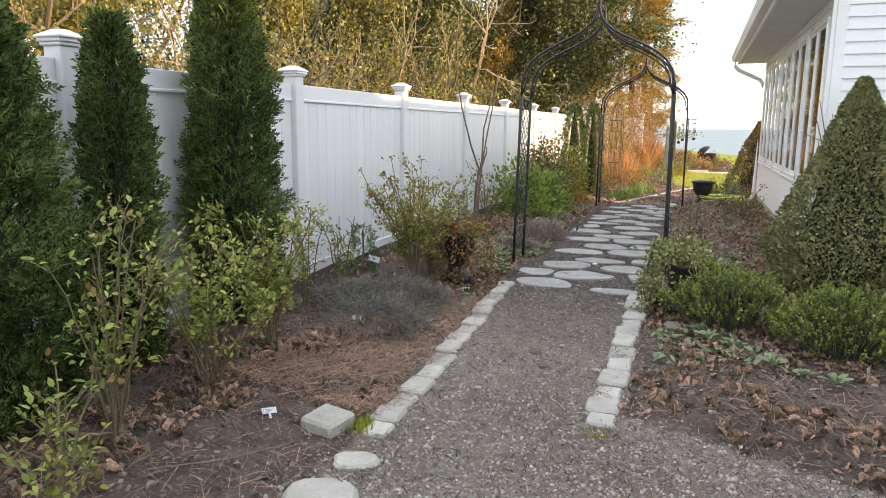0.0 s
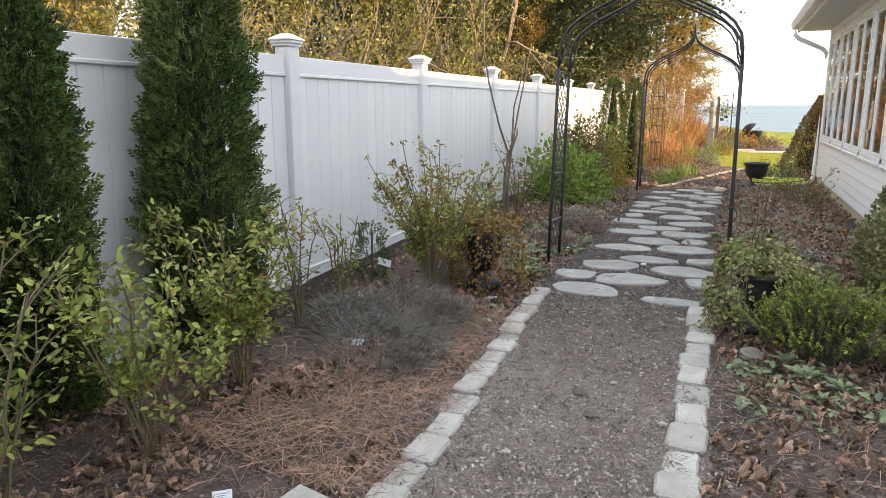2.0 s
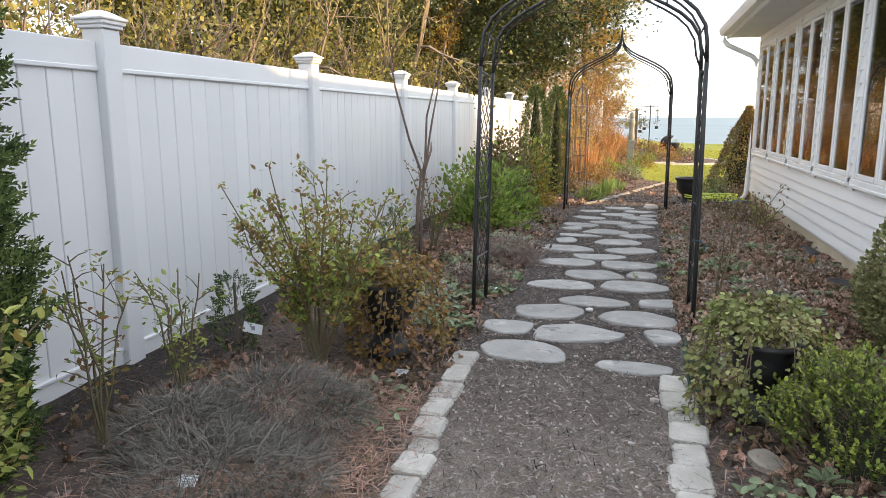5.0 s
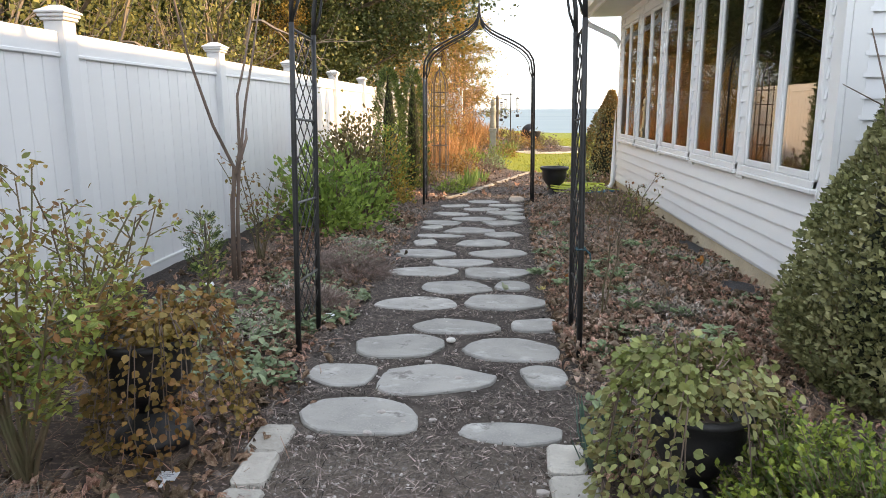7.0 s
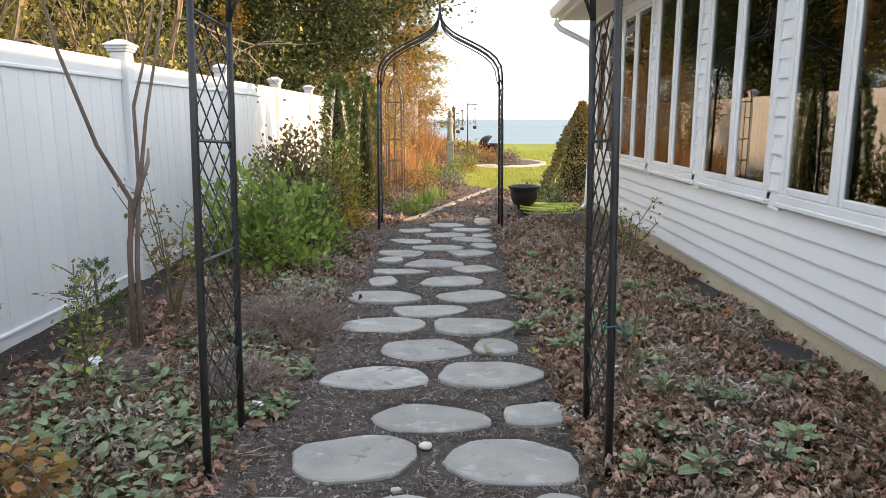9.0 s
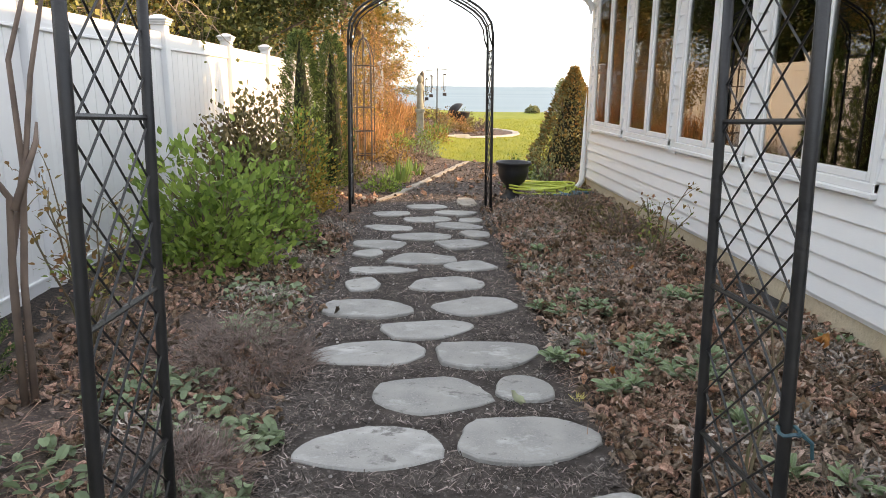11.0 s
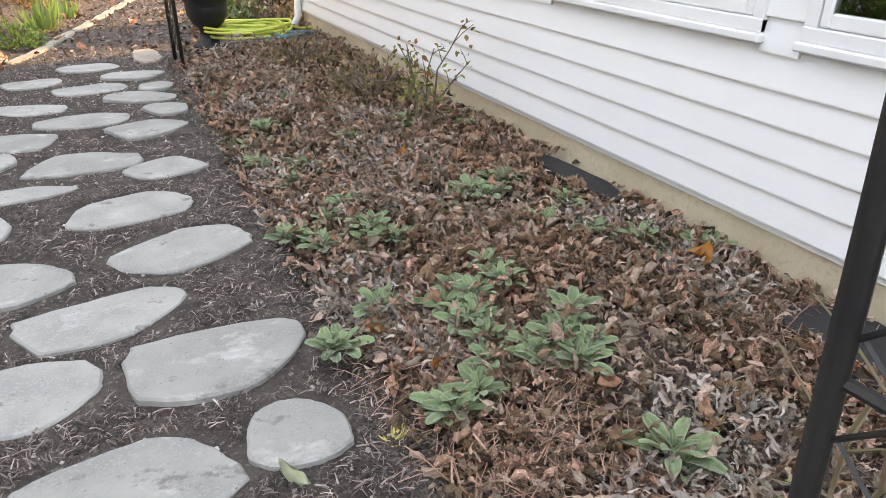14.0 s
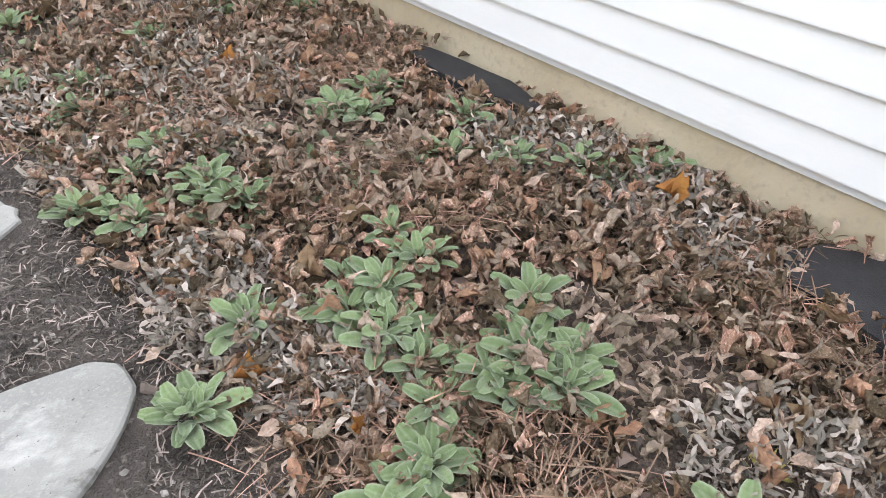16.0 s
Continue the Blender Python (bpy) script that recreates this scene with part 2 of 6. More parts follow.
BLUEGREEN = leaf_mat("blue_green_blade", (0.08, 0.15, 0.12), (0.12, 0.19, 0.15), 0.3, 0.6, 0.2)
# dark colour stands in for the unlit interior
DIM_ROOM = material("room_wall", (0.10, 0.10, 0.095), (0.07, 0.07, 0.067), 2, 0.8, 0.05, 20)
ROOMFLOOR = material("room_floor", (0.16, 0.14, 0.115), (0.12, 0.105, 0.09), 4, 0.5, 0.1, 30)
BROWN_MOUND = material("fine_brown_twigs", (0.26, 0.19, 0.16), (0.19, 0.145, 0.125), 5, 0.9, 0.1, 40, "island", 0.4)
GREY_MOUND = material("fine_grey_twigs", (0.215, 0.20, 0.175), (0.13, 0.12, 0.10), 5, 0.9, 0.1, 40, "island", 0.6)
SAND = material("pale_flat_stone", (0.36, 0.32, 0.265), (0.29, 0.255, 0.21), 5, 0.9, 0.6, 40)


def glass_material():
    m = bpy.data.materials.new("window_glass")
    m.use_nodes = True
    n, l = m.node_tree.nodes, m.node_tree.links
    n.remove(n["Principled BSDF"])
    fr, gl, tr, mx = n.new("ShaderNodeFresnel"), n.new("ShaderNodeBsdfGlossy"), n.new("ShaderNodeBsdfTransparent"), n.new("ShaderNodeMixShader")
    fr.inputs["IOR"].default_value = 2.4
    gl.inputs["Roughness"].default_value = 0.012
    tr.inputs["Color"].default_value = (0.72, 0.76, 0.75, 1)
    l.new(fr.outputs[0], mx.inputs[0])
    l.new(tr.outputs[0], mx.inputs[1])
    l.new(gl.outputs[0], mx.inputs[2])
    l.new(mx.outputs[0], n["Material Output"].inputs["Surface"])
    return m


GLASS = glass_material()


def water_material():
    m = material("sea_water", (0.20, 0.27, 0.30), (0.24, 0.31, 0.34), 0.02, 0.7, 0.0, 0.4, world_space=True, stretch=(0.2, 1, 1), spec=0.08)
    return m


WATER = water_material()


def ground_material():
    """Soil, needle-strewn gravel path and lawn, parted by position with ragged edges."""
    m = bpy.data.materials.new("garden_ground")
    m.use_nodes = True
    n, l = m.node_tree.nodes, m.node_tree.links
    b = n["Principled BSDF"]
    b.inputs["Roughness"].default_value = 0.92
    b.inputs["Specular IOR Level"].default_value = 0.25
    pos = n.new("ShaderNodeNewGeometry").outputs["Position"]
    att = n.new("ShaderNodeAttribute")
    att.attribute_name = "zone"
    zone = n.new("ShaderNodeSeparateColor")
    l.new(att.outputs["Color"], zone.inputs[0])

    def noise_tex(scale, detail=5):
        t = n.new("ShaderNodeTexNoise")
        t.inputs["Scale"].default_value, t.inputs["Detail"].default_value = scale, detail
        l.new(pos, t.inputs["Vector"])
        return t.outputs["Fac"]

    def mixed(a, c, f):
        x = n.new("ShaderNodeMix")
        x.data_type = "RGBA"
        for s, v in (("A", a), ("B", c)):
            if isinstance(v, tuple):
                x.inputs[s].default_value = (*v, 1)
            else:
                l.new(v, x.inputs[s])
        l.new(f, x.inputs["Factor"])
        return x.outputs["Result"]

    def ranged(v, lo, hi):
        r = n.new("ShaderNodeMapRange")
        r.inputs["From Min"].default_value, r.inputs["From Max"].default_value = lo, hi
        l.new(v, r.inputs["Value"])
        return r.outputs[0]

    def edge(v, wobble, amount):
        a = n.new("ShaderNodeMath")
        a.operation = "MULTIPLY_ADD"
        l.new(wobble, a.inputs[0])
        a.inputs[1].default_value = amount
        l.new(v, a.inputs[2])
        return ranged(a.outputs[0], 0.5 + amount * 0.5 - 0.12, 0.5 + amount * 0.5 + 0.12)

    coarse, mid, fine, grit = noise_tex(1.3), noise_tex(9), noise_tex(55), noise_tex(170, 3)
    soil = mixed(mixed((0.105, 0.080, 0.070), (0.165, 0.125, 0.105), ranged(mid, 0.4, 0.62)), (0.26, 0.19, 0.15), ranged(fine, 0.54, 0.68))
    gravel = mixed(mixed((0.27, 0.205, 0.165), (0.37, 0.305, 0.25), ranged(coarse, 0.4, 0.62)), (0.44, 0.40, 0.37), ranged(fine, 0.56, 0.68))
    gravel = mixed(gravel, (0.13, 0.102, 0.086), ranged(grit, 0.54, 0.66))
    dark_soil = mixed((0.036, 0.029, 0.027), (0.075, 0.06, 0.052), ranged(fine, 0.4, 0.6))
    turf = mixed(mixed((0.20, 0.24, 0.03), (0.30, 0.31, 0.045), ranged(coarse, 0.35, 0.65)), (0.13, 0.17, 0.03), ranged(fine, 0.5, 0.7))
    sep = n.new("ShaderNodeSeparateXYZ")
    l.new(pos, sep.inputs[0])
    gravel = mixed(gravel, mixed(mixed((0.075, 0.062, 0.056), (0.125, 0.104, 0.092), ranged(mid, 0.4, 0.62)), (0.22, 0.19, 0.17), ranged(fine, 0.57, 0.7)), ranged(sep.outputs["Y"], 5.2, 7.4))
    col = mixed(soil, gravel, edge(zone.outputs["Red"], mid, 0.5))
    col = mixed(col, dark_soil, edge(zone.outputs["Blue"], mid, 0.5))
    col = mixed(col, turf, edge(zone.outputs["Green"], mid, 0.4))
    l.new(col, b.inputs["Base Color"])
    add = n.new("ShaderNodeMath")
    l.new(fine, add.inputs[0])
    l.new(grit, add.inputs[1])
    bp = n.new("ShaderNodeBump")
    bp.inputs["Strength"].default_value, bp.inputs["Distance"].default_value = 1.0, 0.018
    l.new(add.outputs[0], bp.inputs["Height"])
    l.new(bp.outputs[0], b.inputs["Normal"])
    return m


GROUND = ground_material()


# ---------------------------------------------------------------- mesh tools
class Geo:
    """Gathers vertices and faces, then makes one mesh."""

    def __init__(self):
        self.v, self.f, self.n = [], [], 0

    def add(self, verts, faces):
        verts = np.asarray(verts, float).reshape(-1, 3)
        self.v.append(verts)
        self.f.append(np.asarray(faces, int) + self.n)
        self.n += len(verts)
        return self

    def box(self, x0, x1, y0, y1, z0, z1, e=0.004):
        """A box with its edges cut off by e."""
        c, h = np.array([(x0 + x1) / 2, (y0 + y1) / 2, (z0 + z1) / 2]), np.array([x1 - x0, y1 - y0, z1 - z0]) / 2
        e = min(e, *(h * 0.45))
        bm = bmesh.new()
        bmesh.ops.create_cube(bm, size=2)
        for v in bm.verts:
            v.co = Vector([v.co[i] * h[i] for i in range(3)])
        if e > 0:
            bmesh.ops.bevel(bm, geom=bm.edges[:], offset=e, segments=1, affect="EDGES")
        bm.verts.index_update()
        vs = np.array([v.co[:] for v in bm.verts]) + c
        base = self.n
        self.v.append(vs)
        self.n += len(vs)
        for face in bm.faces:
            self.f.append(np.array([[v.index + base for v in face.verts]]))
        bm.free()
        return self

    def tube(self, pts, r0, r1=None, seg=6, caps=True):
        pts = np.asarray(pts, float)
        r1 = r0 if r1 is None else r1
        k = len(pts)
        tan = np.gradient(pts, axis=0)
        tan /= np.linalg.norm(tan, axis=1)[:, None] + 1e-9
        ref = np.array([0, 0, 1.0]) if abs(tan[:, 2]).mean() < 0.8 else np.array([1.0, 0, 0])
        a = np.cross(tan, ref)
        a /= np.linalg.norm(a, axis=1)[:, None] + 1e-9
        b = np.cross(tan, a)
        rad = np.linspace(r0, r1, k)
        th = np.arange(seg) * 2 * np.pi / seg
        ring = pts[:, None] + rad[:, None, None] * (a[:, None] * np.cos(th)[None, :, None] + b[:, None] * np.sin(th)[None, :, None])
        i, j = np.meshgrid(np.arange(k - 1), np.arange(seg), indexing="ij")
        j2 = (j + 1) % seg
        f = np.stack([i * seg + j, i * seg + j2, (i + 1) * seg + j2, (i + 1) * seg + j], -1).reshape(-1, 4)
        base = self.n
        self.add(ring.reshape(-1, 3), f)
        if caps:
            self.f.append(np.array([np.arange(seg)[::-1] + base]))
            self.f.append(np.array([np.arange(seg) + base + (k - 1) * seg]))
        return self

    def lathe(self, prof, seg=24, c=(0, 0, 0)):
        """prof: radius and height pairs from the bottom up."""
        prof = np.asarray(prof, float)
        k = len(prof)
        th = np.arange(seg) * 2 * np.pi / seg
        v = np.stack([prof[:, :1] * np.cos(th), prof[:, :1] * np.sin(th), np.repeat(prof[:, 1:], seg, 1)], -1) + np.array(c)
        i, j = np.meshgrid(np.arange(k - 1), np.arange(seg), indexing="ij")
        j2 = (j + 1) % seg
        f = np.stack([i * seg + j, i * seg + j2, (i + 1) * seg + j2, (i + 1) * seg + j], -1).reshape(-1, 4)
        base = self.n
        self.add(v.reshape(-1, 3), f)
        self.f.append(np.array([np.arange(seg)[::-1] + base]))
        self.f.append(np.array([np.arange(seg) + base + (k - 1) * seg]))
        return self

    def scatter(self, tv, tf, M, P):
        """Copies of the template (tv, tf), turned by M and set at P."""
        n, k = len(P), len(tv)
        v = np.einsum("nij,kj->nki", M, tv) + P[:, None]
        f = (np.asarray(tf)[None] + (np.arange(n) * k)[:, None, None]).reshape(-1, np.asarray(tf).shape[1])
        return self.add(v.reshape(-1, 3), f)

    def mesh(self, name, mat, smooth=False):
        me = bpy.data.meshes.new(name)
        v = np.concatenate(self.v)
        loops = np.concatenate([f.ravel() for f in self.f])
        sizes = np.concatenate([np.full(len(f), f.shape[1]) for f in self.f])
        me.vertices.add(len(v))
        me.vertices.foreach_set("co", v.ravel().astype(np.float32))
        me.loops.add(len(loops))
        me.loops.foreach_set("vertex_index", loops.astype(np.int32))
        me.polygons.add(len(sizes))
        me.polygons.foreach_set("loop_start", np.concatenate([[0], np.cumsum(sizes)[:-1]]).astype(np.int32))
        me.update(calc_edges=True)
        me.validate()
        me.materials.append(mat)
        me.polygons.foreach_set("use_smooth", np.full(len(me.polygons), smooth, bool))
        return me


def part(name, geo, mat, parent, label="", smooth=False, m=None):
    me = geo if isinstance(geo, bpy.types.Mesh) else geo.mesh(name, mat, smooth)
    ob = new(name, me)
    ob.parent = parent
    if m is not None:
        ob.matrix_basis = m
    return tagged(ob, label)


def thing(name, label, category, at=None, group="", kind=""):
    ob = new(name)
    ob.empty_display_size = 0.1
    if at is not None:
        ob.matrix_basis = at
    return tagged(ob, label, category, group, kind)


def solo(name, geo, mat, label, category, at=None, group="", kind="", smooth=False):
    me = geo if isinstance(geo, bpy.types.Mesh) else geo.mesh(name, mat, smooth)
    ob = new(name, me)
    if at is not None:
        ob.matrix_basis = at
    return tagged(ob, label, category, group, kind)


def unit(a):
    a = np.asarray(a, float)
    return a / (np.linalg.norm(a, axis=-1, keepdims=True) + 1e-9)


def frames(along, up, size, jitter=0.4, widths=None):
    """Turns whose y runs along, whose z tends to up, scaled by size."""
    n = len(along)
    y = unit(along + rng.normal(0, jitter, (n, 3)))
    z = unit(up + rng.normal(0, jitter, (n, 3)))
    x = unit(np.cross(y, z))
    z = np.cross(x, y)
    w = size if widths is None else widths
    return np.stack([x * np.reshape(w, (-1, 1)), y * np.reshape(size, (-1, 1)), z * np.reshape(size, (-1, 1))], -1)


LEAF_V = np.array([(0, 0, 0), (0.30, 0.45, 0.07), (0, 1, -0.04), (-0.30, 0.45, 0.07)])
LEAF_F = [(0, 1, 2), (0, 2, 3)]
ROUND_V = np.array([(0, 0, 0), (0.22, 0.22, 0.05), (0.27, 0.55, 0.06), (0, 1, -0.05), (-0.27, 0.55, 0.06), (-0.22, 0.22, 0.05), (0, 0.5, -0.01)])
ROUND_F = [(0, 1, 2, 6), (6, 2, 3, 4), (0, 6, 4, 5)]
BLADE_V = np.array([(-0.05, 0, 0), (0.05, 0, 0), (0.045, 0.5, 0.06), (-0.045, 0.5, 0.06), (0, 1, 0.0)])
BLADE_F = [(0, 1, 2), (0, 2, 3), (3, 2, 4)]


def spray_template():
    """A flat, fern-like evergreen spray: a rib with side lobes that taper."""
    v, f = [], []
    for i, (y, side, ln) in enumerate([(0.1, 1, .34), (0.18, -1, .36), (0.3, 1, .36), (0.4, -1, .34), (0.52, 1, .28), (0.62, -1, .24), (0.74, 1, .18), (0.6, 0, .4)]):
        a = math.radians(38) * side
        d, p = np.array([math.sin(a), math.cos(a), 0]), np.array([math.cos(a), -math.sin(a), 0])
        o, w = np.array([0, y, 0.0]), 0.045
        k = len(v)
        v += [o, o + d * ln * 0.55 + p * w * 1.15 + (0, 0, 0.03), o + d * ln + (0, 0, -0.02), o + d * ln * 0.55 - p * w * 1.15 + (0, 0, 0.03)]
        f += [(k, k + 1, k + 2), (k, k + 2, k + 3)]
    return np.array(v), f


SPRAY_V, SPRAY_F = spray_template()


def oval_leaf(nx=3, ny=5, width=0.36, curl=0.25, cup=0.12):
    """A broad leaf as a small curved grid."""
    v, f = [], []
    for j in range(ny):
        t = j / (ny - 1)
        w = width * (max(0.0, 1 - abs(2 * (0.1 + 0.9 * t) - 1.12) ** 2.6) ** 0.5 * 0.97 + 0.03)
        for i in range(nx):
            s = i / (nx - 1) * 2 - 1
            v.append((s * w, t, cup * abs(s) * w / width - curl * t * t))
    for j in range(ny - 1):
        for i in range(nx - 1):
            k = j * nx + i
            f.append((k, k + 1, k + nx + 1, k + nx))
    return np.array(v), f


def curled_leaf(seed):
    """A dry leaf rolled along its rib, its blade crumpled and its rim lobed."""
    r = np.random.default_rng(seed)
    v, f = [], []
    rows, cols = 4, 5
    curl, bow, twist = r.uniform(2.0, 5.2), r.uniform(-.7, 1.0), r.uniform(-1.6, 1.6)
    for j in range(rows + 1):
        t = j / rows
        w = 0.36 * math.sin(math.pi * (0.07 + 0.88 * t)) * (1 + 0.38 * (j % 2)) + 0.02
        for i in range(cols):
            s = (i - (cols - 1) / 2) / (cols - 1) * 2 * w
            a = s * curl * 1.7 + twist * (t - .5)
            x, z = math.sin(a) / (curl * 1.7), (1 - math.cos(a)) / (curl * 1.3)
            v.append((x, t + .04 * r.normal(), z + bow * (t - 0.5) ** 2 + 0.035 * r.normal() * (1 + (i in (0, cols - 1)))))
    for j in range(rows):
        for i in range(cols - 1):
            k = j * cols + i
            f.append((k, k + 1, k + cols + 1, k + cols))
    return np.array(v) - (0, 0.5, 0), f


def maple_leaf(seed):
    """A dry five-lobed leaf, folded and crumpled."""
    r = np.random.default_rng(seed + 50)
    n = 10
    fold, tip = r.uniform(.9, 2.6), r.uniform(-.5, 1.0)
    v = [(0, 0, .05)]
    for ring, q in ((1, 1.0),):
        for i in range(n):
            a = 2 * math.pi * i / n + r.normal(0, .07)
            k = q * (.5 if i % 2 == 0 else .36) * (1 + .15 * r.normal())
            x, y = k * math.sin(a), k * math.cos(a)
            v.append((x * math.cos(fold * abs(x) * 2), y, fold * abs(x) ** 1.3 + tip * y * y + .07 * r.normal() * (1 + ring)))
    f3 = [(0, 1 + i, 1 + (i + 1) % n) for i in range(n)]
    return np.array(v), f3


def limp_strip(seed):
    """A limp, wavy withered leaf."""
    r = np.random.default_rng(seed + 90)
    v, f = [], []
    p, a = np.zeros(3), 0.0
    up = .6
    for j in range(7):
        w = .09 * math.sin(math.pi * (.15 + .8 * j / 6)) * (1 + .4 * r.normal())
        s = np.array([math.cos(a), -math.sin(a), .5 * r.normal()])
        v += [tuple(p - s * w), tuple(p + s * w)]
        a += r.normal(0, .45)
        up += r.normal(-.25, .35)
        p = p + np.array([math.sin(a), math.cos(a), up]) * .17
        p[2] = max(p[2], -.02)
    for j in range(6):
        f.append((2 * j, 2 * j + 1, 2 * j + 3, 2 * j + 2))
    return np.array(v), f


def blob(r, seed, sub=2, squash=(1, 1, 1), rough=0.25):
    """A lumpy closed stone-like body."""
    bm = bmesh.new()
    bmesh.ops.create_icosphere(bm, subdivisions=sub, radius=1)
    off = Vector((seed * 3.1, seed * 1.7, seed))
    for v in bm.verts:
        v.co = Vector([a * b for a, b in zip(v.co * (1 + rough * noise.noise(v.co * 1.6 + off)), squash)]) * r
    bm.verts.index_update()
    g = Geo()
    g.add([v.co[:] for v in bm.verts], [[v.index for v in f.verts] for f in bm.faces])
    bm.free()
    return g


def slab(outline, z0, z1, e=0.012, rings=1):
    """A flat stone with that outline (x, y pairs), its upper rim worn off, its top slightly uneven."""
    o = np.asarray(outline, float)
    c = o.mean(0)
    k = len(o)
    ins = c + (o - c) * (1 - e / np.maximum(np.linalg.norm(o - c, axis=1), 0.05))[:, None]
    mid = c + (ins - c) * 0.55
    top = lambda p, s: np.array([(x, y, z1 + s * noise.noise(Vector((x * 7, y * 7, 0)))) for x, y in p])
    v = np.concatenate([np.c_[o, np.full(k, z0)], np.c_[o, np.full(k, z1 - e)], top(ins, 0.005), top(mid, 0.009), top(c[None], 0.006)])
    i = np.arange(k)
    j = (i + 1) % k
    g = Geo()
    g.add(v, np.concatenate([np.stack([a * k + i, a * k + j, (a + 1) * k + j, (a + 1) * k + i], -1) for a in range(3)]))
    g.f.append(np.stack([3 * k + i, 3 * k + j, np.full(k, 4 * k)], -1))
    g.f.append(np.array([i[::-1]]))
    return g


# ---------------------------------------------------------------- ground
def smooth01(a, b, x):
    t = np.clip((np.asarray(x, float) - a) / (b - a), 0, 1)
    return t * t * (3 - 2 * t)


def path_left(y):
    return np.interp(y, [-4, 3, 7, 10, 14, 15.2, 19, 21], [-2.0, -2.12, -2.42, -2.45, -2.32, -2.15, -1.0, -0.4])


def path_right(y):
    return np.interp(y, [-4, 3.6, 4.2, 7, 10, 14, 16, 19, 21], [0.9, 0.5, -0.98, -1.0, -1.0, -0.85, -0.5, 0.35, 0.8])


def gh(x, y):
    """Height of the ground."""
    x, y = np.asarray(x, float), np.asarray(y, float)
    base = 0.02 + 0.02 * smooth01(4, 9, y) - 0.25 * smooth01(24, 45, y) * smooth01(-3, 3, x)
    left = 0.10 * smooth01(0.0, 1.0, path_left(y) - x)
    right = 0.09 * smooth01(0.0, 0.6, x - path_right(y)) * (1 - smooth01(15.5, 18, y))
    r2 = ((x + 1.6) / 2.6) ** 2 + ((y - 26) / 4.2) ** 2
    mound = 0.36 * np.exp(-r2 * 1.3)
    shore = -2.2 * smooth01(52, 62, y)
    return base + left + right + mound + shore


def lumps(x, y):
    x, y = np.ravel(x), np.ravel(y)
    calm = 1 - .75 * (smooth01(-.1, .1, x - path_left(y)) * smooth01(-.1, .1, path_right(y) - x))
    return calm * np.array([0.018 * noise.noise(Vector((a * 2.3, b * 2.3, 0))) + 0.010 * noise.noise(Vector((a * 9, b * 9, 3))) for a, b in zip(np.ravel(x), np.ravel(y))])


def lawn_zone(x, y):
    edge = np.interp(x, [-6, -1.2, 0.2, 1.5, 3, 60], [60, 19.6, 19.0, 18.3, 17.2, 16.6])
    inside = smooth01(-0.4, 0.4, y - edge)
    r = np.sqrt(((x + 1.9) / 3.2) ** 2 + ((y - 26.8) / 4.0) ** 2)
    return inside * smooth01(0.9, 1.05, r) * smooth01(-1.9, -1.4, x - np.where(y > 30, 1.0, 0) * 0) * (1 - smooth01(51.5, 53, y))


def ground_sheet():
    xs = np.concatenate([np.linspace(-60, -9, 18), np.arange(-8, -4.4, 0.4), np.arange(-4.4, 0.7, 0.075), np.arange(0.8, 6, 0.4), np.linspace(6.5, 80, 24)])
    ys = np.concatenate([np.linspace(-30, -2, 12), np.arange(-1.5, 3, 0.15), np.arange(3, 15.5, 0.075), np.arange(15.6, 30, 0.3), np.arange(30.5, 66, 1.0)])
    X, Y = np.meshgrid(xs, ys)
    near = (np.abs(X + 1.8) < 3.0) & (Y > 1) & (Y < 18)
    Z = gh(X, Y)
    Z[near] += lumps(X[near], Y[near])
    ny, nx = X.shape
    k = (np.arange(ny - 1)[:, None] * nx + np.arange(nx - 1)[None]).ravel()
    g = Geo()
    g.add(np.stack([X, Y, Z], -1).reshape(-1, 3), np.stack([k, k + 1, k + nx + 1, k + nx], -1))
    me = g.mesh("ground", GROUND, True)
    x, y = X.ravel(), Y.ravel()
    wob = np.array([0.10 * noise.noise(Vector((a * 1.3, b * 1.3, 7))) for a, b in zip(x, y)])
    red = smooth01(-0.08, 0.08, x - path_left(y) + wob) * smooth01(-0.08, 0.08, path_right(y) - x + wob) * (1 - smooth01(19.5, 20.5, y))
    green = lawn_zone(x, y + wob)
    blue = smooth01(0.0, 0.3, -3.55 - x + wob) * smooth01(4, 5, y) * (1 - smooth01(13, 14, y))
    col = np.stack([red, green, blue, np.ones_like(red)], -1).astype(np.float32)
    a = me.color_attributes.new("zone", "FLOAT_COLOR", "POINT")
    a.data.foreach_set("color", col.ravel())
    return solo("ground", me, GROUND, "garden soil with a needle-strewn gravel path and a sunlit lawn", "ground", kind="structure")


ground_sheet()
g = Geo()
g.add([(-6000, 56, -1.6), (6000, 56, -1.6), (6000, 9000, -1.6), (-6000, 9000, -1.6)], [(0, 1, 2, 3)])
solo("water", g, WATER, "calm pale blue sea reaching the horizon", "sea", kind="structure")
g = Geo()
sx = np.linspace(-2500, 3500, 61)
sh = 14 + 10 * np.array([noise.noise(Vector((a * 0.004, 0, 0))) for a in sx])
g.add(np.concatenate([np.c_[sx, np.full(61, 5200), np.full(61, -2)], np.c_[sx, np.full(61, 5230), sh * 0.7]]), [(i, i + 1, i + 62, i + 61) for i in range(60)])
SHORE = material("far_shore_haze", (0.42, 0.48, 0.53), (0.40, 0.46, 0.51), 0.002, 1.0, 0.0, 0.01)
solo("backdrop", g, SHORE, "low hazy shore on the horizon", "far shore", kind="structure")


# ---------------------------------------------------------------- fence
FX = -4.09


